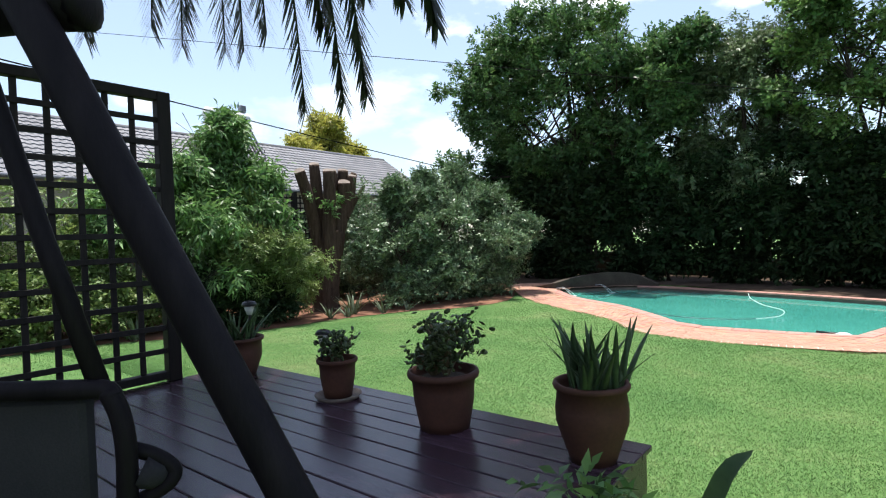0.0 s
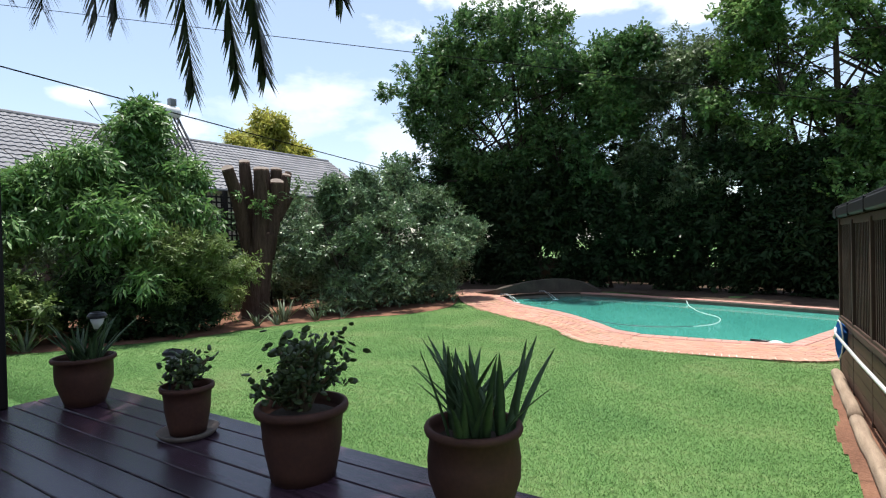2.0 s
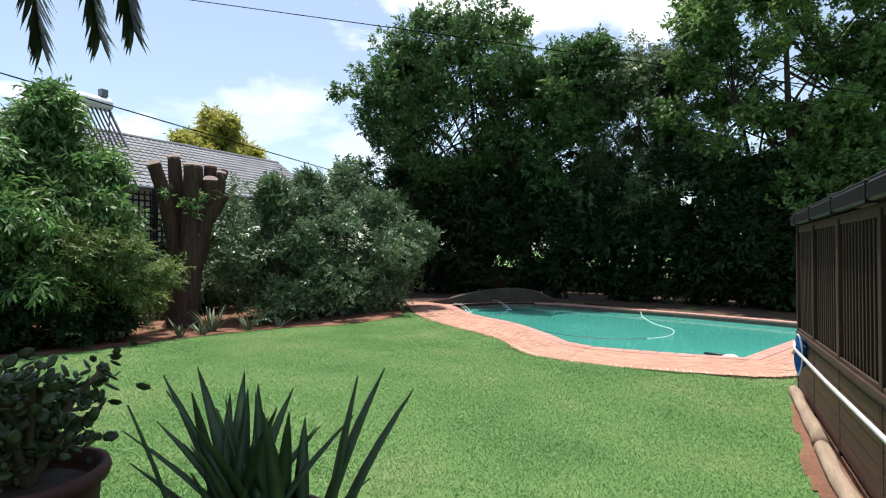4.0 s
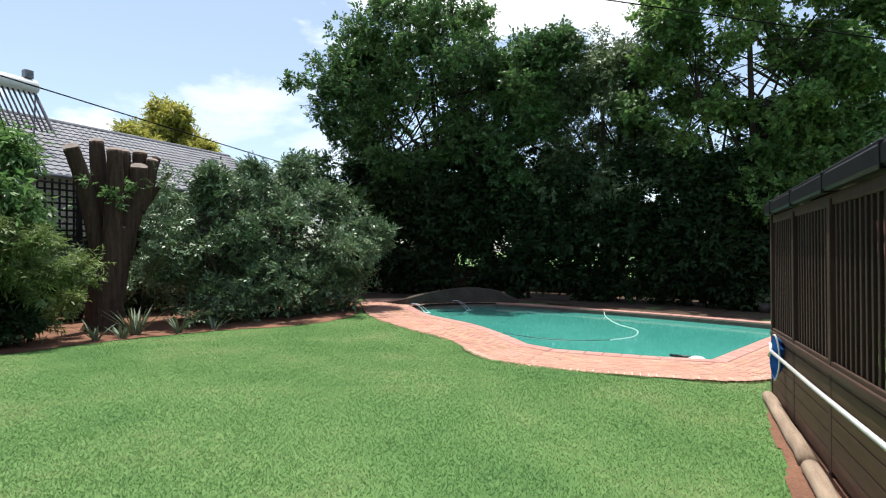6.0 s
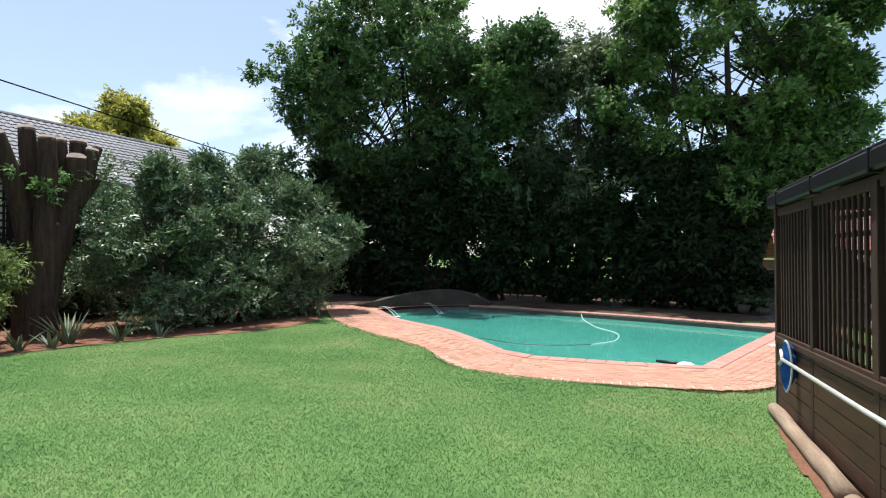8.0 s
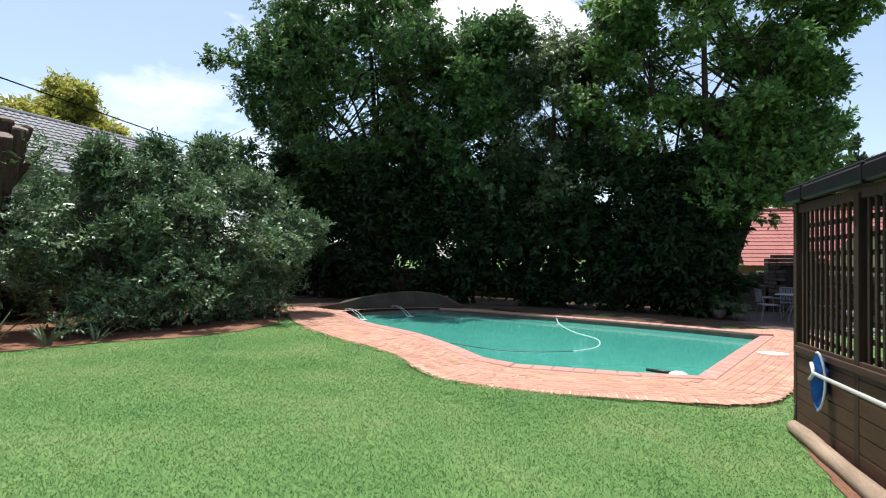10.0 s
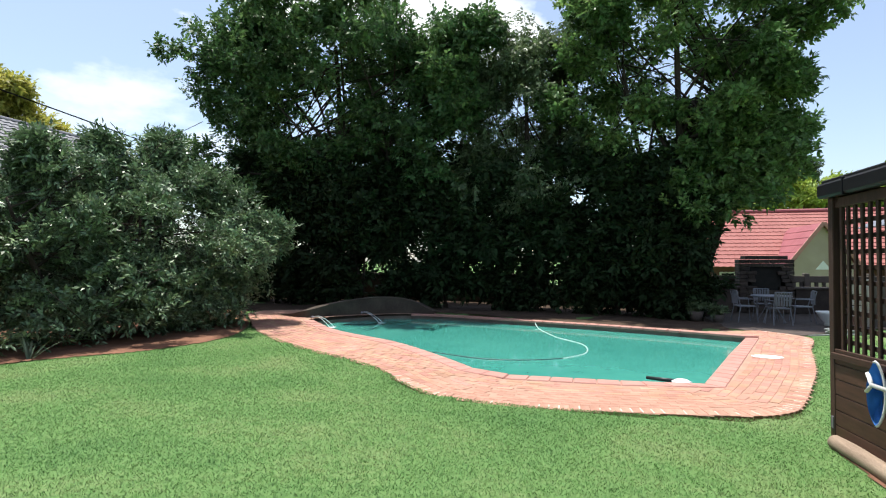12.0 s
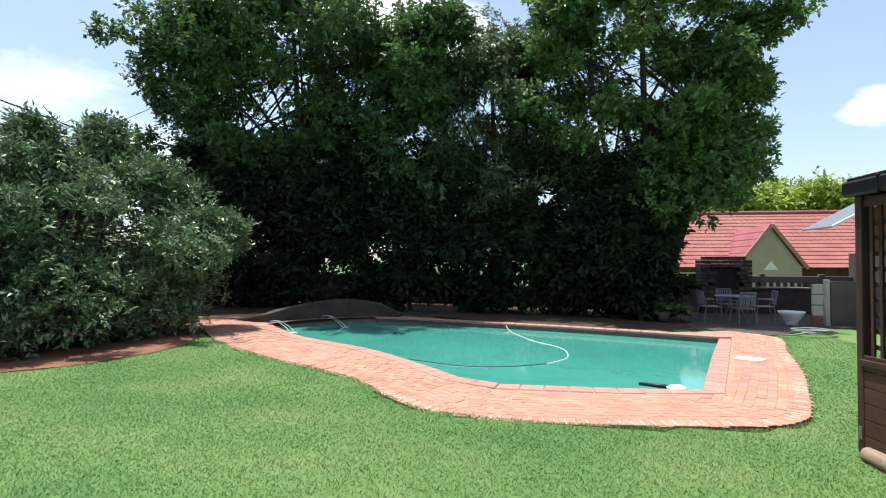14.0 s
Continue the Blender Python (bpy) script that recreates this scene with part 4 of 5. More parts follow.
strap_plant(yucca, (0, 0, 2.81), 22, 0.75, 0.05, 46, lean=0.9, mat=LIMELEAF)


def lattice(t, x, y0, y1, z0, z1, step, slat, mat, post=0.0, xo=0.0):
    """Crossed slats in the plane x, each a mesh of its own."""
    y = y0
    while y <= y1 + 1e-4:
        part("upright", box(x - 0.012, y - slat / 2, z0, x + 0.012, y + slat / 2, z1, 0.003), mat, t)
        y += step
    z = z0 + step * 0.5
    while z <= z1:
        part("crossbar", box(x + 0.012 + xo, y0 - slat / 2, z - slat / 2, x + 0.036 + xo, y1 + slat / 2, z + slat / 2, 0.003), mat, t)
        z += step


back_lattice = thing("lattice_fence", (-14.6, 0, 0), "dark wooden lattice panel on the boundary", "fence")
lattice(back_lattice, 0, 9.1, 12.6, 2.2, 3.75, 0.17, 0.05, DARKWOOD)
for y in (9.5, 11.1, 12.7):
    part("post", box(-0.06, y - 0.06, 0, 0.06, y + 0.06, 3.85, 0.006), DARKWOOD, back_lattice)
part("rail", box(-0.05, 9.5, 2.1, 0.05, 12.7, 2.2, 0.005), DARKWOOD, back_lattice)

# ---- far trees ----
tree("tree", (-30, 25.6, 0), "golden-green conifer behind the grey roof", "tree",
     [([(0, 0, 0), (0, 0, 5), (0, 0, 9)], 0.3, 0.08)],
     [(0, 0.0, 9.0, 1.7, 1.9, 1.6), (0, -2.2, 7.9, 1.5, 1.8, 1.1), (0, 2.4, 8.2, 1.6, 1.9, 1.2), (0, 0.3, 7.0, 2.2, 4.2, 1.5), (0, -0.3, 10.3, 0.9, 0.9, 0.8)],
     GOLDLEAF, 40000, 0.26, per=2.2, spread=0.6, seed=51, limbs=14)
for i, (x, y, h, w, seed) in enumerate(((17, 58, 9.3, 3.4, 61), (22.5, 60, 9.6, 3.6, 62), (28, 60, 9.0, 3.6, 63), (33.5, 62, 9.2, 3.6, 64), (39, 62, 8.8, 3.6, 65), (12, 60, 9.0, 3.2, 66))):
    tree("tree", (x, y, 0), "bright green spreading tree beyond the red roof", "tree",
         [([(0, 0, 0), (0, 0, h * 0.5), (0.4, 0, h * 0.8)], 0.25, 0.06)],
         [(0, 0, h * 0.8, w, w * 0.7, h * 0.17), (1, 0, h * 0.62, w, w * 0.7, h * 0.2)],
         HILLLEAF, 9000, 0.45, per=1.2, spread=0.95, seed=seed, limbs=8, group="trees beyond the red roof")
tree("cypress", (18.1, 60.5, 0), "dark narrow cypress on the skyline", "tree",
     [([(0, 0, 0), (0, 0, 12)], 0.2, 0.03)],
     [(0, 0, 6, 1.2, 1.2, 5.5), (0, 0, 9.5, 0.9, 0.9, 3.2)],
     CYPRESSLEAF, 9000, 0.28, per=3, spread=0.36, seed=67, limbs=0, droop=-0.8)


# ---- timber deck ----
DZ = 1.09
deck = thing("deck", (0, 0, 0), "dark red-brown stained timber deck with worn shiny boards", "deck")
y, k = 2.66, 0
while y > -2.4:
    w = 0.135
    m = bpy.data.meshes.get("deck_plank")
    if not m:
        m = bpy.data.meshes.new("deck_plank")
        q = box(-3.98, -w, -0.028, -0.51, 0, 0, 0.004)
        m.from_pydata(q[0], [], q[1])
        m.materials.append(DECKWOOD)
    part("plank", m, None, deck).location = (0, y, DZ + (k * 37 % 5) * 0.0006)
    y -= w + 0.007
    k += 1
part("fascia", box(-3.96, 2.60, DZ - 0.22, -0.53, 2.64, DZ - 0.03, 0.004), DECKWOOD, deck)
part("fascia", box(-0.555, -2.4, DZ - 0.22, -0.52, 2.60, DZ - 0.03, 0.004), DECKWOOD, deck)
for x in (-3.8, -2.2, -0.65):
    for yy in (2.5, 0.6, -1.6):
        part("post", box(x - 0.05, yy - 0.05, lawn_z(x, yy) - 0.05, x + 0.05, yy + 0.05, DZ - 0.03, 0.005), DARKWOOD, deck)
part("skirt", box(-3.94, 2.56, 0.2, -0.56, 2.59, DZ - 0.2, 0.004), DARKWOOD, deck)
part("skirt", box(-0.60, -2.4, 0.2, -0.57, 2.56, DZ - 0.2, 0.004), DARKWOOD, deck)

# ---- trellis at the deck's west edge ----
trellis = thing("trellis", (-3.98, 0, DZ), "black-stained square wooden trellis screen on the deck", "trellis")
part("post", box(-0.045, 1.97, 0, 0.045, 2.07, 2.24, 0.006), DARKWOOD, trellis)
part("post", box(-0.045, -0.95, 0, 0.045, -0.85, 2.24, 0.006), DARKWOOD, trellis)
part("top_rail", box(-0.04, -0.85, 2.17, 0.04, 1.97, 2.24, 0.005), DARKWOOD, trellis)
part("bottom_rail", box(-0.04, -0.85, 0.02, 0.04, 1.97, 0.08, 0.005), DARKWOOD, trellis)
y = 1.80
while y > -0.8:
    part("upright", box(-0.015, y - 0.02, 0.08, 0.005, y + 0.02, 2.17, 0.003), DARKWOOD, trellis)
    y -= 0.178
z = 0.24
while z < 2.1:
    part("crossbar", box(0.006, -0.85, z - 0.02, 0.026, 1.97, z + 0.02, 0.003), DARKWOOD, trellis)
    z += 0.178


# ---- pots on the deck ----
def pot_profile(r_top, r_mid, r_base, h, rim):
    return [(0.0, 0.0), (r_base, 0.0), (r_base + (r_mid - r_base) * 0.35, h * 0.18), (r_mid * 0.985, h * 0.5), (r_mid, h * 0.68), (r_top * 0.96, h - rim), (r_top * 1.06, h - rim * 0.9), (r_top * 1.09, h - rim * 0.45),
            (r_top * 1.06, h), (r_top * 0.96, h), (r_top * 0.93, h - rim), (r_top * 0.9, h - 0.055), (0.0, h - 0.05)]


def plant_pot(at, label, r_top, r_mid, r_base, h, rim=0.03):
    t = thing("potted_plant", at, label, "potted plant", "pots on the deck")
    part("pot", lathe(pot_profile(r_top, r_mid, r_base, h, rim), 36), TERRACOTTA, t, smooth=True)
    part("soil", lathe([(r_top * 0.9, h - 0.06), (r_top * 0.7, h - 0.042), (r_top * 0.35, h - 0.03), (0.01, h - 0.035)], 20), POTSOIL, t, smooth=True)
    return t


p4 = plant_pot((-0.672, 2.345, DZ), "bulbous terracotta pot of upright green strap leaves on the deck", 0.158, 0.163, 0.10, 0.36)
for i, (dx, dy) in enumerate(((-0.09, 0.02), (0.0, -0.07), (0.09, 0.03), (0.0, 0.07), (0.05, -0.02))):
    strap_plant(p4, (dx, dy, 0.29), 9, 0.37 + 0.03 * (i % 3), 0.037, 71 + i * 7, lean=0.62)
p3 = plant_pot((-1.515, 2.33, DZ), "terracotta pot with a leafy jade plant on the deck", 0.182, 0.168, 0.135, 0.315, 0.04)


def jade(t, at, h, w, seed, n=150, size=0.045):
    rnd = random.Random(seed)
    stems, tips = [], []
    for i in range(14):
        a, r = i * 2.4 + rnd.uniform(-0.4, 0.4), rnd.uniform(0.35, 1.0) * w
        e = Vector((math.cos(a) * r, math.sin(a) * r, h * rnd.uniform(0.45, 1.0)))
        stems.append(tube(spline([(0, 0, 0), (e.x * 0.4, e.y * 0.4, e.z * 0.6), e], 3), [0.014, 0.012, 0.011, 0.010, 0.009, 0.008, 0.006], 6))
        tips += [e, e * 0.8 + Vector((rnd.uniform(-.05, .05), rnd.uniform(-.05, .05), 0))]
    part("stem", moved(join(*stems), Matrix.Translation(at)), STEM, t, smooth=True)
    leaf = lathe([(0.0, -0.10), (0.32, -0.07), (0.5, 0.0), (0.32, 0.07), (0.0, 0.10)], 6)
    leaves = []
    for i in range(n):
        c = tips[i % len(tips)] + Vector((rnd.gauss(0, .03), rnd.gauss(0, .03), rnd.gauss(0.01, .03)))
        s = size * rnd.uniform(0.6, 1.2)
        m = Matrix.Translation(Vector(at) + c) @ Euler((rnd.uniform(-1.2, 1.2), rnd.uniform(-1.2, 1.2), rnd.uniform(0, 6.28))).to_matrix().to_4x4() @ Matrix.Diagonal((s, s * 0.75, s, 1))
        leaves.append(moved(leaf, m))
    part("foliage", join(*leaves), JADE, t, smooth=True)


jade(p3, (0.02, 0, 0.27), 0.30, 0.20, 72, 400, 0.043)
jade(p3, (-0.05, -0.02, 0.27), 0.16, 0.17, 78, 240, 0.04)
p2 = plant_pot((-2.44, 2.37, DZ + 0.02), "small terracotta pot with a low succulent on a saucer", 0.125, 0.115, 0.09, 0.25, 0.03)
jade(p2, (0, 0, 0.21), 0.18, 0.12, 73, 200, 0.045)
tagged(part("saucer", moved(lathe([(0.0, 0.0), (0.13, 0.0), (0.155, 0.03), (0.145, 0.03), (0.125, 0.012), (0.0, 0.012)], 30), Matrix.Translation((-2.44, 2.37, DZ + 0.004))), CUTWOOD, smooth=True), "pale clay saucer under a small pot", "saucer")
p1 = plant_pot((-3.60, 2.37, DZ), "glazed red-brown pot of strap leaves at the deck corner", 0.17, 0.165, 0.11, 0.31)
strap_plant(p1, (-0.06, 0, 0.25), 18, 0.35, 0.028, 74, lean=0.75)
strap_plant(p1, (0.06, 0.02, 0.25), 18, 0.34, 0.028, 79, lean=0.75)


def solar_light(at, h, tilt, label):
    t = thing("solar_light", at, label, "garden light")
    t.matrix_basis = pose(*at, tilt, tilt * 0.5, 0)
    part("stake", tube([(0, 0, 0), (0, 0, h)], 0.011, 8), BLACKPLASTIC, t)
    part("lens", lathe([(0.02, h), (0.045, h + 0.075), (0.0, h + 0.075)], 16), LENSPLASTIC, t, smooth=True)
    cap = part("cap", lathe([(0.0, h + 0.07), (0.058, h + 0.07), (0.06, h + 0.085), (0.045, h + 0.105), (0.0, h + 0.108)], 16), BLACKPLASTIC, t)
    part("solar_panel", box(-0.024, -0.024, h + 0.106, 0.024, 0.024, h + 0.112, 0.002), SOOT, cap, "dark solar panel")


solar_light((-3.55, 2.435, DZ + 0.24), 0.24, 0, "black solar garden light stuck in a pot")
solar_light((-2.555, 2.33, DZ + 0.22), 0.12, -16, "tilted black solar garden light in a small pot")

# ---- hanging seat on a pole stand ----
swing = thing("swing_seat", (-0.95, 0.55, DZ), "dark hanging garden seat on a leaning pole frame", "swing seat")
lean_pts = spline([(0.40, 0.20, 0.0), (0.53, 0.15, 0.25), (0.50, 0.115, 0.42), (0.436, 0.080, 0.558), (0.225, -0.038, 1.007), (0.014, -0.156, 1.456), (-0.034, -0.183, 1.56)], 6)
part("pole", tube(lean_pts, 0.040, 14), SWINGWOOD, swing, smooth=True)
part("pole", tube([(0.127, -0.121, 0.766), (0.026, -0.17, 1.047), (-0.068, -0.223, 1.361), (-0.15, -0.262, 1.6)], 0.019, 10), SWINGWOOD, swing, smooth=True)
part("beam", tube(spline([(0.03, -0.065, 1.545), (0.0, -0.09, 1.545), (-0.068, -0.143, 1.545), (-0.632, -0.551, 1.55), (-1.0, -1.35, 1.56)], 4), [0.03, 0.045] + [0.06] * 15, 14), SWINGWOOD, swing, smooth=True)
part("pole", tube([(-1.0, -1.35, 1.58), (-0.95, -0.95, 0.7), (-0.9, -0.6, 0.0)], 0.034, 14), SWINGWOOD, swing, smooth=True)
part("backrest", tube(spline([(0.157, -0.111, 0.750), (0.143, -0.120, 0.766), (0.102, -0.167, 0.771), (-0.034, -0.287, 0.776), (-0.394, -0.572, 0.787), (-0.72, -0.83, 0.78)], 5), 0.019, 10), SWINGWOOD, swing, smooth=True)
part("cushion", moved(box(-1.05, -0.012, -0.62, -0.04, 0.03, -0.01, 0.012), Matrix.Translation((0.143, -0.115, 0.762)) @ Matrix.Rotation(radians(39.2), 4, "Z")), FABRIC, swing, "grey mesh fabric")
part("arm", tube(spline([(0.15, -0.116, 0.764), (0.167, -0.104, 0.717), (0.175, -0.099, 0.648), (0.164, -0.098, 0.536), (0.136, -0.101, 0.253), (0.12, -0.10, 0.10)], 5), 0.019, 10), SWINGWOOD, swing, smooth=True)
part("armrest", tube(spline([(0.153, -0.079, 0.641), (0.176, -0.048, 0.624), (0.194, -0.022, 0.592), (0.193, -0.036, 0.566), (0.163, -0.073, 0.542), (0.153, -0.094, 0.532)], 5), 0.015, 10), SWINGWOOD, swing, smooth=True)
part("rest_panel", tube([(0.165, -0.07, 0.60), (0.18, -0.045, 0.585), (0.185, -0.035, 0.575)], [0.035, 0.028, 0.015], 10), FABRIC, swing, smooth=True)
part("seat", moved(box(-1.05, -0.02, 0.0, -0.04, 0.42, 0.06, 0.03), Matrix.Translation((0.13, -0.10, 0.10)) @ Matrix.Rotation(radians(39.2), 4, "Z")), FABRIC, swing)

# ---- big strap-leaved plant between deck and path ----
agave = thing("agave", (-0.27, 1.2, 0.31), "large dark-green strap-leaved plant beside the deck", "plant")
strap_plant(agave, (0, 0, 0), 18, 1.05, 0.06, 75, lean=0.25)
bend = spline([(0.070, 0.000, 0.030), (0.213, -0.004, 0.789), (0.358, -0.057, 1.295), (0.424, -0.041, 1.396)], 5)
lv, lf = [], []
for i, c in enumerate(bend):
    u = i / (len(bend) - 1)
    w = 0.026 * (0.6 + u) * (1 - u ** 3) + 0.001
    lv += [c + Vector((-w * 0.8, w * 0.6, 0)), c + Vector((0.3 * w, 0.4 * w, 0.0)), c + Vector((w * 0.8, -w * 0.6, 0))]
    if i:
        b = 3 * i - 3
        lf += [(b, b + 1, b + 4, b + 3), (b + 1, b + 2, b + 5, b + 4)]
part("leaf", (lv, lf), IRIS, agave, smooth=True)


tree("shrub", (-0.28, 1.26, 0.31), "leafy green shrub growing up beside the deck edge", "shrub",
     [([(0, 0, 0), (0.02, 0.03, 0.9)], 0.02, 0.008), ([(0, 0, 0), (-0.08, 0.0, 0.85)], 0.015, 0.006)],
     [(0, 0, 1.07, 0.13, 0.12, 0.14), (-0.06, 0, 0.79, 0.15, 0.14, 0.2)],
     PEACHLEAF, 1200, 0.06, per=60, spread=0.07, seed=91, limbs=0, narrow=0.4, clumps=3)

# ---- palm over the deck ----
def frond(t, a, reach, lift, drop, rnd):
    o = Vector((math.cos(a), math.sin(a), 0))
    s = Vector((-o.y, o.x, 0))
    top = Vector(CROWN)
    sp = spline([top, top + o * reach * 0.4 + Vector((0, 0, lift)), top + o * reach * 0.82 + Vector((0, 0, lift - drop * 0.38)), top + o * reach + Vector((0, 0, lift - drop))], 9)
    n = len(sp)
    rib = tube(sp, [0.03 * (1 - 0.85 * i / (n - 1)) for i in range(n)], 5)
    v, f = [], []
    for i in range(100):
        u = 0.12 + 0.88 * i / 99
        k = min(int(u * (n - 1)), n - 2)
        p = sp[k].lerp(sp[k + 1], u * (n - 1) - k)
        d = (sp[k + 1] - sp[k]).normalized()
        L = (0.40 if u < 0.75 else 0.40 - (u - 0.75) * 0.7) * rnd.uniform(0.8, 1.1)
        for side in (-1, 1):
            q = (s * side * rnd.uniform(0.30, 0.62) + d * 0.85 + Vector((0, 0, -0.40 + rnd.uniform(-.25, .25)))).normalized()
            w = q.cross(s * side + Vector((0, 0, 0.4))).normalized() * 0.019
            b = len(v)
            v += [p - w, p + w, p + q * L * 0.5 + w * 1.1, p + q * L, p + q * L * 0.5 - w * 1.1]
            f += [(b, b + 1, b + 2, b + 4), (b + 4, b + 2, b + 3)]
    return part("frond", join(rib, (v, f)), PALMLEAF, t)


CROWN = (2.2, 2.05, 4.8)
palm = thing("palm_tree", (-4.9, -0.35, 0.4), "palm with long dark arching fronds hanging over the deck", "palm tree")
rpalm = random.Random(9)
part("trunk", tube(spline([(0, 0, 0), (0.1, 0.1, 1.6), (0.75, 0.6, 3.2), (2.2, 2.05, 4.85)], 6), [0.30 - 0.004 * i for i in range(19)], 16, wobble=0.1, rnd=rpalm), BARK, palm, smooth=True)
for i in range(40):
    a = 2 * math.pi * i / 40 + rpalm.uniform(-0.08, 0.08)
    west = math.cos(a - radians(178)) > 0.55           # those to the west hang lowest
    frond(palm, a, rpalm.uniform(2.2, 2.7), rpalm.uniform(0.1, 0.5), rpalm.uniform(1.05, 1.45) if west else rpalm.uniform(0.6, 1.0), rpalm)
# upper tier, out of view, added thickly to keep the sun off the deck
for i in range(56):
    frond(palm, 2 * math.pi * i / 56 + rpalm.uniform(-0.1, 0.1), rpalm.uniform(1.9, 3.1), rpalm.uniform(0.5, 2.2), rpalm.uniform(0.6, 1.3), rpalm)
for a, reach, drop in ((129, 2.45, 2.0), (119, 2.4, 1.95), (113, 2.4, 1.9), (90, 2.2, 1.45), (147, 2.5, 1.4), (156, 2.6, 1.35)):
    frond(palm, radians(a), reach, 0.3, drop, rpalm)


# ---- covered lattice enclosure beside the lawn ----
encl = new("garden_enclosure")
tagged(encl, "brown wooden enclosure with slatted sides and a charcoal roof edge", "garden enclosure")
encl.matrix_basis = pose(0.775, 10.5, -0.01, 0, 0, 2.2)
LEN, FALL = 7.4, 0.04                      # the boards climb with the lawn
climb = Matrix.Rotation(-math.atan(FALL), 4, "X")
part("corner_post", box(-0.02, -0.09, 0.0, 0.09, 0.0, 2.3, 0.006), SLATWOOD, encl)
# pale strip paints the sunlight on the end post's edge
part("end_board", box(0.0, 0.001, 0.1, 0.11, 0.022, 2.1, 0.004), LOGWOOD, encl, "pale strip drawn for the post's sunlit edge")
z = 0.06
while z < 0.78:
    part("board", moved(box(-0.014, -LEN, z, 0.010, -0.09, z + 0.135, 0.005), climb), BROWNWOOD, encl)
    z += 0.14
part("mid_rail", moved(box(-0.035, -LEN, 0.80, 0.012, -0.09, 0.86, 0.006), climb), BROWNWOOD, encl)
part("top_rail", box(0.0, -LEN, 2.2, 0.07, -0.09, 2.29, 0.006), SLATWOOD, encl)
slat = bpy.data.meshes.new("slat")
q = box(0.014, -0.02, 0.7, 0.036, 0.02, 2.2, 0.003)
slat.from_pydata(q[0], [], q[1])
slat.materials.append(SLATWOOD)
y = -0.16
while y > -LEN:
    part("slat", slat, None, encl).location.y = y
    y -= 0.118
z = 0.98
while z < 2.15:
    part("crossbar", box(0.038, -LEN, z - 0.02, 0.058, -0.09, z + 0.02, 0.003), SLATWOOD, encl)
    z += 0.135
for y in (-1.45, -2.9, -4.35, -5.8, -7.3):
    part("post", box(-0.018, y - 0.045, 0.0, 0.075, y + 0.045, 2.25, 0.005), SLATWOOD, encl)
gutter = part("gutter", box(-0.075, -LEN - 0.2, 2.30, 0.02, 0.10, 2.44, 0.02), FASCIA, encl, "charcoal roof edge")
part("roof", box(-0.05, -LEN - 0.2, 2.42, 2.6, 0.06, 2.47, 0.01), FASCIA, encl, "charcoal sheet roof")
for y in (-0.13, -2.2, -4.4, -6.6):
    part("rafter", box(0.0, y - 0.03, 2.25, 2.5, y + 0.03, 2.38, 0.005), SLATWOOD, encl)
for i in range(6):
    y = -0.4 - i * 1.3
    part("bracket", box(-0.082, y - 0.012, 2.29, 0.0, y + 0.012, 2.447, 0.003), FASCIA, gutter)
part("hinge", box(-0.028, -0.07, 0.16, -0.019, -0.03, 0.27, 0.003), METALGREY, encl)
# the pale brick wall inside it
inner = tagged(part("wall_inner", box(3.1, 1.5, -0.2, 3.35, 10.4, 2.3, 0.005), PALEBRICK), "pale brick wall behind the lattice", "wall", kind="structure")

# timber edging logs along its foot
def log(name, y0, y1, x0, x1, r, seed):
    rnd = random.Random(seed)
    z0, z1 = lawn_z(x0, y0) + r * 0.75, lawn_z(x1, y1) + r * 0.75
    pts = [(x0 + (x1 - x0) * i / 8 + rnd.uniform(-.006, .006), y0 + (y1 - y0) * i / 8, z0 + (z1 - z0) * i / 8) for i in range(9)]
    return tagged(part(name, tube(pts, [r * rnd.uniform(0.94, 1.06) for _ in pts], 12, wobble=0.05, rnd=rnd), LOGWOOD, smooth=True), "weathered pale round log edging the lawn", "log", "edging logs")


log("log", 10.25, 7.75, 0.70, 0.75, 0.07, 1)
log("log", 7.6, 5.2, 0.74, 0.82, 0.068, 2)

# leaf net with a long pole hung on the fence
net = thing("pool_net", (0.70, 9.55, 0.76), "blue pool leaf net on a long white pole", "pool net", rz=2.2)
turn_net = Matrix.Rotation(radians(38), 4, "Z")
rim = [tuple(turn_net @ Vector((0.0, 0.065 * math.cos(a) * (1.0 - 0.35 * abs(math.sin(a)) ** 3), 0.25 * math.sin(a) - 0.09))) for a in [2 * math.pi * i / 24 for i in range(25)]]
net_rim = part("rim", tube(rim[5:19], 0.010, 8), WHITEPLASTIC, net, "white plastic rim", smooth=True)
back = turn_net @ Vector((0.10, 0, 0))
nv, nf = [], []
for j in range(6):
    k = 1 - j * 0.2
    for i in range(24):
        nv.append(tuple(Vector(rim[i]) * k + back * (1 - k * k) * (1.2 + 0.5 * math.sin(i * 1.3)) + Vector((0, 0, -0.05 * (1 - k)))))
for j in range(5):
    for i in range(24):
        nf.append((j * 24 + i, j * 24 + (i + 1) % 24, (j + 1) * 24 + (i + 1) % 24, (j + 1) * 24 + i))
part("net", (nv, nf), BLUENET, net_rim, "blue mesh bag", smooth=True)
part("bracket", tube([(-0.03, 0.05, 0.06), (-0.035, -0.02, -0.02), (-0.05, 0.03, -0.08)], 0.016, 8), WHITEPLASTIC, net, smooth=True)
part("pole", tube([(-0.035, -0.02, -0.02), (-0.035, -2.2, 0.06), (-0.03, -4.6, 0.17)], 0.017, 10), ALU, net, "long pale pole", smooth=True)


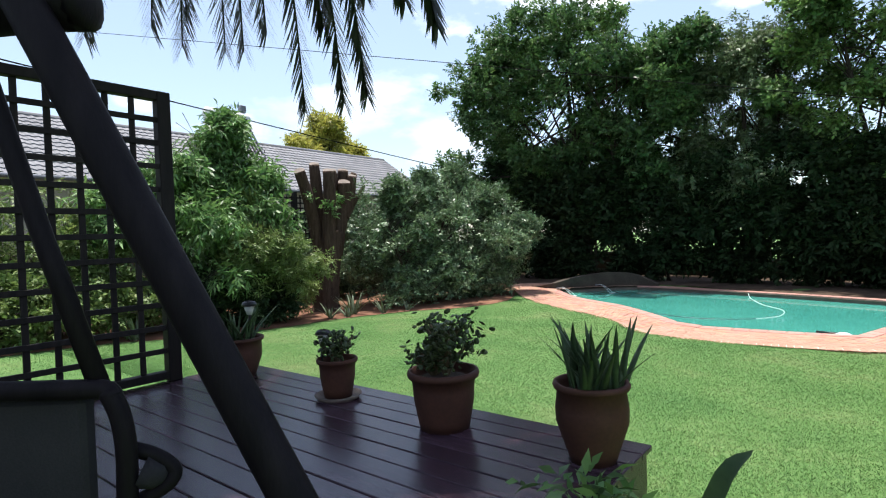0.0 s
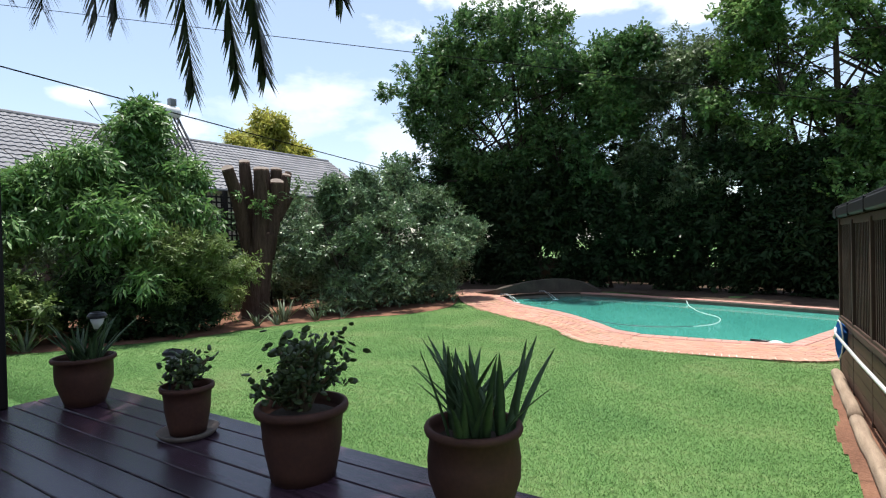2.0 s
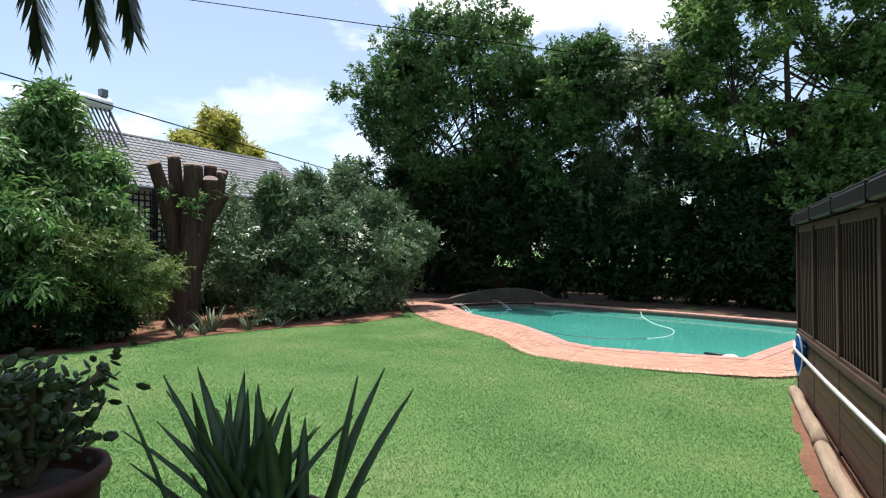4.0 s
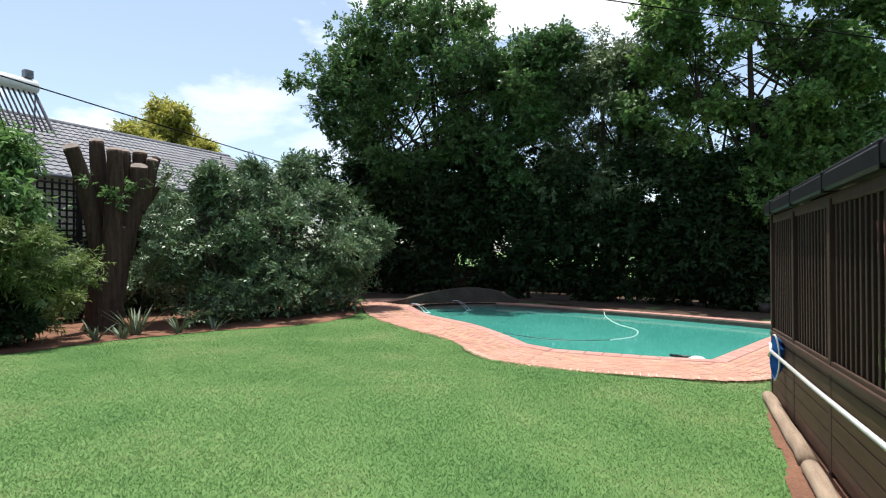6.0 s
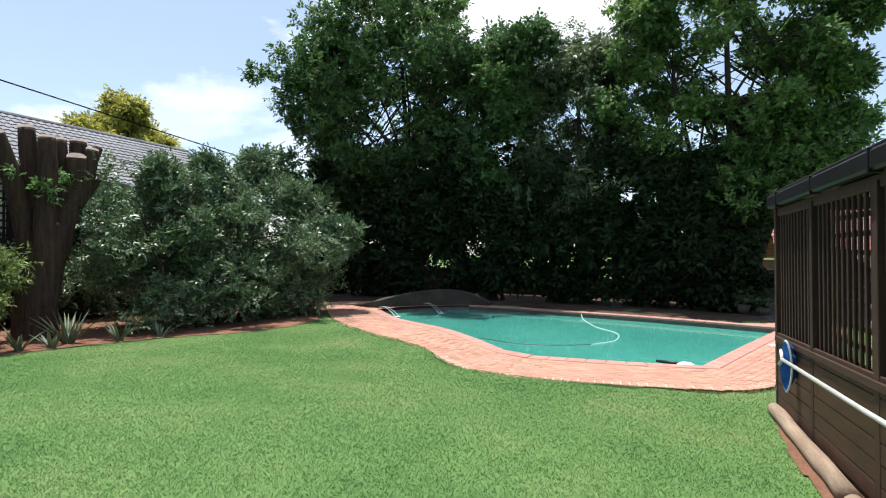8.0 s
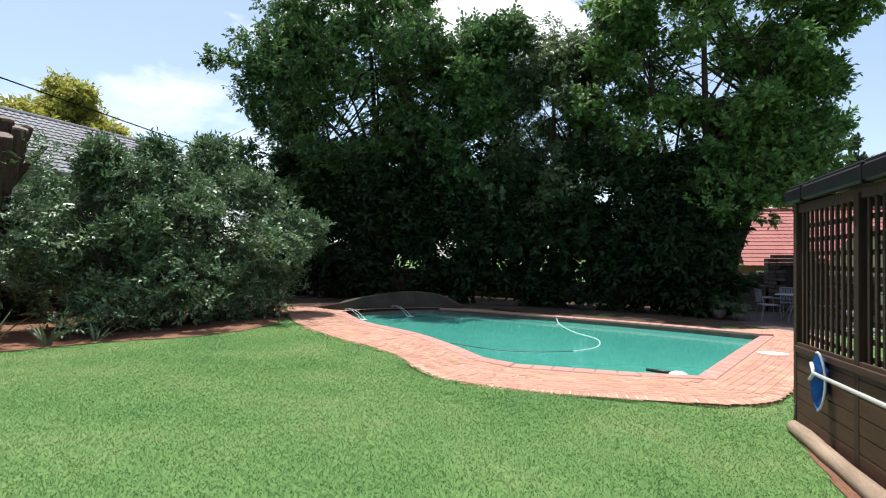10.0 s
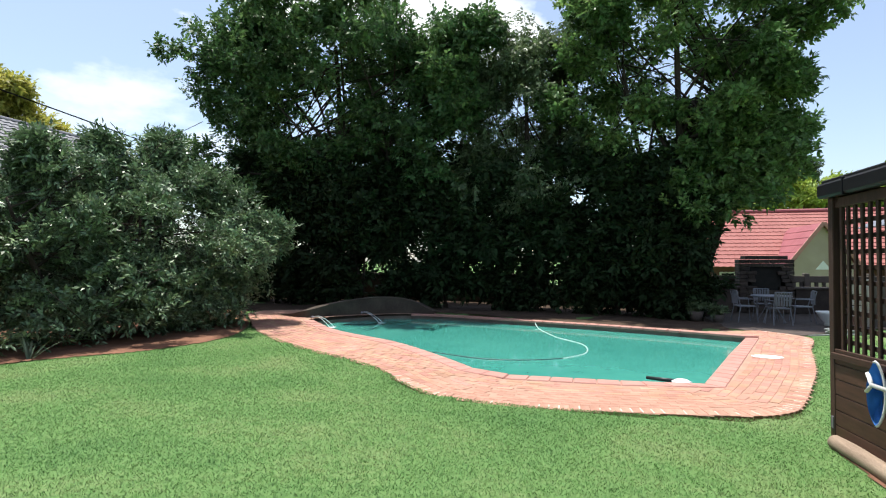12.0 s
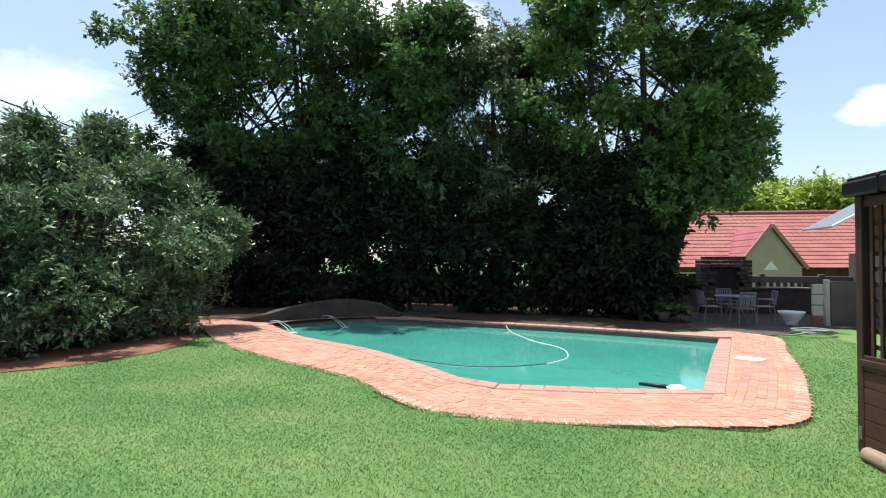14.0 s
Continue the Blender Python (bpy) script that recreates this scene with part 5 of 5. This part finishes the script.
# ---- pool fittings ----
def water_hose():
    pts = spline([(-2.75, 19.45, 0.02), (-2.6, 18.9, WATER_Z), (-2.1, 17.5, WATER_Z), (-1.5, 16.5, WATER_Z), (-1.45, 15.4, WATER_Z), (-1.85, 14.7, WATER_Z)], 8)
    # drawn at the surface; its colour imitates lying under water
    sunk = spline([(-1.85, 14.7, WATER_Z), (-2.5, 14.36, WATER_Z), (-3.3, 14.3, WATER_Z + 0.002), (-4.3, 14.75, WATER_Z)], 8)
    t = tagged(part("pool_hose", tube(pts, 0.014, 8), PALEHOSE, smooth=True), "pale floating pool cleaner hose", "hose")
    part("low_length", tube(sunk, 0.016, 8), SUNKHOSE, t, "dark hose length tinted as if under water", smooth=True)
    return t


water_hose()
cleaner = thing("pool_cleaner", (-0.12, 13.08, WATER_Z + 0.015), "pool cleaner with a dark handle floating by the edge", "pool cleaner")
part("head", lathe([(0.0, -0.03), (0.12, -0.02), (0.14, 0.02), (0.08, 0.05), (0.0, 0.055)], 16), WHITEPLASTIC, cleaner, smooth=True)
part("handle", tube([(-0.05, 0.03, 0.02), (-0.45, 0.25, 0.0)], 0.026, 8), BLACKPLASTIC, cleaner, smooth=True)
tagged(part("skimmer_lid", lathe([(0.0, 0.05), (0.2, 0.05), (0.21, 0.062), (0.0, 0.066)], 20), WHITEPAINT), "worn white skimmer lid set in the paving", "lid").matrix_basis = pose(1.62, 15.25, -0.026) @ Matrix.Diagonal((1.2, 0.9, 1, 1))

# low curved wall with two spouts round the pool's west end
rock_wall = thing("pool_wall", (0, 0, 0), "low curved dark plastered wall with water spouts at the pool", "wall")
WALL_LINE = spline([(-10.1, 18.75, 0.13), (-9.4, 18.2, 0.19), (-8.86, 18.25, 0.32), (-8.6, 18.85, 0.42), (-8.1, 19.68, 0.52), (-7.45, 20.42, 0.56), (-6.7, 20.72, 0.46), (-5.9, 20.68, 0.14)], 6)
wv, wf, kv, kf = [], [], [], []
for i, p in enumerate(WALL_LINE):
    d = (WALL_LINE[min(i + 1, len(WALL_LINE) - 1)] - WALL_LINE[max(i - 1, 0)])
    nrm = Vector((d.y, -d.x, 0)).normalized()
    top = p.z + 0.008 * noise.noise((i * 0.7, 2, 0))
    for off, z in ((0.10, -0.5), (0.10, top), (-0.12, top), (-0.12, -0.2)):
        wv.append((p.x + nrm.x * off, p.y + nrm.y * off, z))
    for off, z in ((0.12, top - 0.005), (0.115, top + 0.03), (-0.135, top + 0.03), (-0.14, top - 0.005)):
        kv.append((p.x + nrm.x * off, p.y + nrm.y * off, z))
    if i:
        b = 4 * (i - 1)
        wf += [(b + m, b + m + 1, b + m + 5, b + m + 4) for m in range(3)]
        kf += [(b + m, b + (m + 1) % 4, b + (m + 1) % 4 + 4, b + m + 4) for m in range(4)]
part("wall", (wv, wf + [(0, 3, 2, 1), tuple(len(wv) - 4 + m for m in range(4))]), POOLSTONE, rock_wall)
part("capping", (kv, kf + [(0, 3, 2, 1), tuple(len(kv) - 4 + m for m in range(4))]), POOLSTONE, rock_wall, "rough dark capping")
for x, y, ex, ey in ((-8.72, 18.18, 0.72, -0.25), (-7.95, 19.75, 0.85, -0.55)):
    sp = thing("water_spout", (x, y, 0.12), "small fountain spout pouring into the pool", "fountain", "pool spouts")
    back = Vector((-ex, -ey, 0)).normalized() * 0.2
    part("pipe", tube([back, (0.04, 0, 0.03)], 0.035, 10), METALGREY, sp)
    for k in (-0.03, 0.03):
        part("jet", tube(spline([(0.03, k, 0.04), (ex * 0.35, ey * 0.35 + k * 2, 0.06), (ex * 0.75, ey * 0.75 + k * 3, -0.06), (ex, ey + k * 4, -0.19)], 4), [0.004 + 0.0003 * q for q in range(13)], 6), JET, sp, smooth=True)
    part("splash", moved(lathe([(0.0, 0.010), (0.05, 0.008), (0.09, 0.004), (0.11, -0.002)], 14), Matrix.Translation((ex + 0.05, ey - 0.05, -0.187))), JET, sp, "white foam", smooth=True)

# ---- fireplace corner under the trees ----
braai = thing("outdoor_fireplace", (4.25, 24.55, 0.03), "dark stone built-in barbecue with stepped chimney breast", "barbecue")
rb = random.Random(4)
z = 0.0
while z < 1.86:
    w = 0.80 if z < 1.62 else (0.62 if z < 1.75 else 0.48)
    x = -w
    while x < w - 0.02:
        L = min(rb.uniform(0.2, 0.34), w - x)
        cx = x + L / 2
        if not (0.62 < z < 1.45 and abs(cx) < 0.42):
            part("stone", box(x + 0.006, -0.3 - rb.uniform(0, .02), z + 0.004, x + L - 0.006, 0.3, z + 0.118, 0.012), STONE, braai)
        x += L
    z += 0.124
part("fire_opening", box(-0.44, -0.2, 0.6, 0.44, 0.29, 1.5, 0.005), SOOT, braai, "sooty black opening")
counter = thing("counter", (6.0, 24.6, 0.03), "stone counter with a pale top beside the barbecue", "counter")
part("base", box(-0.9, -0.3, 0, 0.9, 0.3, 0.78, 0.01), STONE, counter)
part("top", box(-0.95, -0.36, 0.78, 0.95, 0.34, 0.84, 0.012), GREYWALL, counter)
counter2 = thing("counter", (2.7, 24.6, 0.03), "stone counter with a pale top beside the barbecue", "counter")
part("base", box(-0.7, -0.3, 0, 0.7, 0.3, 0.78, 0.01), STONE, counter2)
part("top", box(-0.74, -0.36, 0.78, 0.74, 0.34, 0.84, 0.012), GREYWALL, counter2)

table = thing("patio_table", (3.55, 21.5, 0.03), "round grey-white metal patio table in the shade", "table")
part("tabletop", lathe([(0.0, 0.70), (0.5, 0.70), (0.515, 0.715), (0.5, 0.73), (0.0, 0.735)], 28), METALGREY, table)
for i in range(4):
    a = math.pi / 4 + i * math.pi / 2
    part("leg", tube([(0.2 * math.cos(a), 0.2 * math.sin(a), 0.70), (0.15 * math.cos(a), 0.15 * math.sin(a), 0.4), (0.38 * math.cos(a), 0.38 * math.sin(a), 0.0)], 0.016, 8), METALGREY, table)


def patio_chair(at, rz):
    t = thing("patio_chair", at, "pale grey metal patio chair with a slatted back", "chair", "patio chairs", rz=rz)
    part("seat", box(-0.22, -0.22, 0.42, 0.22, 0.22, 0.45, 0.012), METALGREY, t)
    for sx in (-0.2, 0.2):
        part("leg", tube([(sx, 0.2, 0.44), (sx * 1.15, 0.25, 0.0)], 0.014, 8), METALGREY, t)
        part("leg", tube([(sx, -0.2, 0.44), (sx * 1.15, -0.28, 0.0)], 0.014, 8), METALGREY, t)
        part("back_post", tube([(sx, -0.2, 0.44), (sx, -0.3, 0.86)], 0.014, 8), METALGREY, t)
        part("arm", tube([(sx * 1.1, -0.24, 0.64), (sx * 1.2, 0.2, 0.64), (sx, 0.21, 0.44)], 0.013, 8), METALGREY, t)
    for i in range(6):
        x = -0.16 + i * 0.064
        part("slat", box(x - 0.02, -0.27, 0.5, x + 0.02, -0.255, 0.84, 0.004), METALGREY, t)
    part("top_rail", tube([(-0.2, -0.3, 0.86), (0.2, -0.3, 0.86)], 0.016, 8), METALGREY, t)
    return t


first = patio_chair((2.85, 21.35, 0.03), -80)
for x, y, r in ((4.3, 21.5, 85), (3.5, 20.75, 5), (3.6, 22.3, 178)):
    copy_thing(first, pose(x, y, 0.03, 0, 0, r))
bowl = thing("planter_bowl", (4.75, 20.9, 0.03), "white bowl planter on a foot", "planter")
part("bowl", lathe([(0.0, 0.0), (0.15, 0.0), (0.13, 0.06), (0.2, 0.14), (0.3, 0.3), (0.33, 0.36), (0.3, 0.36), (0.24, 0.3), (0.0, 0.3)], 26), WHITEPAINT, bowl, smooth=True)
for (x, y, s) in ((1.6, 21.3, 1.0), (2.1, 21.0, 0.8)):
    b = thing("potted_shrub", (x, y, 0.03), "low potted shrub in the shade", "potted plant", "shaded pots")
    part("pot", lathe([(0.0, 0.0), (0.14 * s, 0.0), (0.2 * s, 0.26 * s), (0.18 * s, 0.26 * s), (0.0, 0.24 * s)], 18), GREYWALL, b, smooth=True)
    part("foliage", sprigs([(0, 0, 0.42 * s)], 0.22 * s, 500, 0.1, np.random.default_rng(7)), TREELEAF2, b)
coil = []
for i in range(90):
    a, r = i * 0.28, 0.32 + 0.04 * math.sin(i * 0.9)
    coil.append((r * math.cos(a) * 1.3, r * math.sin(a), 0.02 + 0.0012 * i))
hose = tagged(part("garden_hose", tube(coil + [(-0.6, -0.35, 0.02), (-1.0, -0.55, 0.02)], 0.018, 6), HOSE, smooth=True), "coiled grey garden hose lying on the ground", "hose")
hose.location = (4.35, 18.9, 0.03)
gate_post = tagged(part("gate_post", box(5.58, 20.9, -0.1, 5.70, 21.02, 1.24, 0.012), CREAMWALL), "pale concrete fence post", "post")
side_wall = tagged(new("wall_side"), "precast wall section with pale panels", "wall", kind="structure")
for i in range(4):
    part("panel", box(5.13, 20.6, 0.03 + i * 0.28, 5.38, 20.68, 0.29 + i * 0.28, 0.012), BROWNBRICK if i < 1 else CREAMWALL, side_wall)
part("panel", box(5.72, 20.9, -0.1, 8.5, 21.0, 1.2, 0.012), GREYWALL, side_wall)

# ---- the home behind the camera closes the place ----
tagged(part("wall_south", box(-9, -4.6, -0.2, 9, -4.3, 3.2, 0.01), PALEBRICK), "brick wall of the home behind the deck", "wall", kind="structure")
tagged(part("eave", box(-9, -4.8, 3.2, 9, -3.4, 3.35, 0.01), FASCIA), "dark eave of the home", "eave", kind="structure")


# ---- coping, paving bricks and grass, the many small pieces ----
for cp in copings:
    part("coping_stone", cp, COPING, pool)

rp = random.Random(21)
bricks, joined = [], []
# border course: headers along the lawn edge
length = [0.0]
for i in range(1, len(PAVE_OUT)):
    length.append(length[-1] + (PAVE_OUT[i] - PAVE_OUT[i - 1]).length)


def along(s):
    k = 0
    while k < len(length) - 2 and length[k + 1] < s:
        k += 1
    u = (s - length[k]) / (length[k + 1] - length[k])
    d = (PAVE_OUT[k + 1] - PAVE_OUT[k]).normalized()
    return PAVE_OUT[k].lerp(PAVE_OUT[k + 1], u), d


def brick_at(c, ang, L, W, top):
    h = 0.05
    m = Matrix.Translation((c.x, c.y, top)) @ Matrix.Rotation(ang, 4, "Z") @ Euler((rp.uniform(-.012, .012), rp.uniform(-.012, .012), rp.uniform(-.012, .012))).to_matrix().to_4x4()
    return m, L, W, h


s = 0.06
while s < length[-1] - 0.06:
    p, d = along(s)
    c = p + Vector((-d.y, d.x, 0)) * 0.108
    bricks.append(brick_at(c, math.atan2(d.y, d.x) + math.pi / 2, 0.215, 0.104, pave_z(c.x, c.y) + rp.uniform(-.003, .003)))
    s += 0.114
# pale mortar showing between the border bricks
PALEJOINT = material("white_mortar", [(0.50, 0.44, 0.36), (0.68, 0.62, 0.53)], 12, 0.95, fine=90, bump=0.4, spec=0.1)
joints = []
s = 0.117
while s < length[-1] - 0.06:
    p, d = along(s)
    if rp.random() < 0.55 and p.x > -4.2:
        c = p + Vector((-d.y, d.x, 0)) * rp.uniform(0.07, 0.11)
        m = Matrix.Translation((c.x, c.y, pave_z(c.x, c.y))) @ Matrix.Rotation(math.atan2(d.y, d.x) + math.pi / 2, 4, "Z")
        half = rp.uniform(0.04, 0.095)
        joints.append(moved(box(-half, -0.007, -0.02, half, 0.007, rp.uniform(0.001, 0.005), 0.002), m))
    s += 0.114
tagged(part("joints", join(*joints), PALEJOINT, pave_bed, "whitish mortar joints"), kind="stuff")
# field: running bond that follows the edge in courses
RIM = grow(POOL, 0.29)
taken = {}
for m, *_ in bricks:
    taken.setdefault((round(m.translation.x, 0), round(m.translation.y, 0)), []).append(m.translation)


def is_free(c, d):
    for i in (-1, 0, 1):
        for j in (-1, 0, 1):
            for q in taken.get((round(c.x, 0) + i, round(c.y, 0) + j), ()):
                e = Vector((q.x - c.x, q.y - c.y, 0))
                if abs(e.dot(d)) < 0.19 and abs(e.x * d.y - e.y * d.x) < 0.085:
                    return False
    return True


for course in range(19):
    off = 0.225 + 0.055 + course * 0.113
    s = rp.uniform(0, 0.1) + (0.11 if course % 2 else 0)
    while s < length[-1]:
        p, d = along(s)
        c = p + Vector((-d.y, d.x, 0)) * off
        if inside(OUTER, c.x, c.y) and not inside(RIM, c.x, c.y) and is_free(c, d):
            bricks.append(brick_at(c, math.atan2(d.y, d.x), 0.217, 0.107, pave_z(c.x, c.y) + rp.uniform(-.002, .002)))
            taken.setdefault((round(c.x, 0), round(c.y, 0)), []).append(c)
        s += 0.224


def brick_shape(L, W, h):
    a, b, e = L / 2, W / 2, 0.005
    v = [(sx * a, sy * b, -h) for sx, sy in ((-1, -1), (1, -1), (1, 1), (-1, 1))] + [(sx * a, sy * b, -e) for sx, sy in ((-1, -1), (1, -1), (1, 1), (-1, 1))] + [(sx * (a - e), sy * (b - e), 0) for sx, sy in ((-1, -1), (1, -1), (1, 1), (-1, 1))]
    f = [(8, 9, 10, 11)] + [(q + k, q + (k + 1) % 4, q + (k + 1) % 4 + 4, q + k + 4) for q in (0, 4) for k in range(4)]
    return v, f


shared = {}
rest_v, rest_f, made = [], [], 0
for m, L, W, h in bricks:
    c = m.translation
    if made < 300 and -3.4 < c.x < 1.3 and c.y < 11.75:
        if (L, W) not in shared:
            me = bpy.data.meshes.new("brick")
            q = brick_shape(L, W, h)
            me.from_pydata(q[0], [], q[1])
            me.materials.append(BRICK)
            shared[(L, W)] = me
        part("brick", shared[(L, W)], None, pave_bed).matrix_basis = m
        made += 1
    else:
        q = moved(brick_shape(L, W, h), m)
        o = len(rest_v)
        rest_v += q[0]
        rest_f += [tuple(i + o for i in g) for g in q[1]]
tagged(part("bricks", (rest_v, rest_f), BRICK_FAR, pave_bed), "weathered pink-red paving bricks", kind="stuff")


def inside_many(poly, x, y):
    hit = np.zeros(len(x), bool)
    for i in range(len(poly)):
        x0, y0, x1, y1 = poly[i - 1][0], poly[i - 1][1], poly[i][0], poly[i][1]
        if y0 == y1:
            continue
        hit ^= ((y0 > y) != (y1 > y)) & (x < (x1 - x0) * (y - y0) / (y1 - y0) + x0)
    return hit


# short grass blades over the mown lawn
rg = np.random.default_rng(77)
N = 1500000
bx, by = rg.uniform(-11.4, 4.6, N), 3.2 + 15.3 * rg.random(N) ** 1.45
by -= (rg.random(N) < 0.07) * rg.random(N) ** 2 * 5.0
west = np.arange(N) < 90000
bx[west], by[west] = rg.uniform(-11.4, -4.0, 90000), rg.uniform(-1.5, 3.6, 90000)
keep = ~inside_many(OUTER, bx, by) & ~inside_many(WEST_BED, bx, by) & ~inside_many(FENCE_BED, bx, by)
keep &= (bx < 0.95) | (by > 10.7)
keep &= rg.random(N) < np.clip(1.15 - np.hypot(bx + 1.5, by - 5.0) / 14, 0.3, 1) + west
bx, by = bx[keep], by[keep]
N = len(bx)
bz = 0.032 * np.clip(11 - by, 0, 12) + 0.02 * np.clip(-bx, 0, 6) - 0.003
ang = rg.uniform(0, 2 * np.pi, N)
hgt = rg.uniform(0.010, 0.026, N)
wid = rg.uniform(0.0025, 0.0048, N) * (1 + np.clip(by - 7, 0, 12) * 0.12)
lx, ly = rg.normal(0, 0.017, N), rg.normal(0, 0.017, N)
root = np.stack([bx, by, bz], 1)
side = np.stack([np.cos(ang) * wid, np.sin(ang) * wid, np.zeros(N)], 1)
tip = root + np.stack([lx, ly, hgt], 1)
tagged(part("grass", (np.stack([root - side, root + side, tip], 1).reshape(-1, 3), np.arange(N * 3).reshape(-1, 3)), BLADE), "short mown green grass with yellowed patches", "grass", kind="stuff")
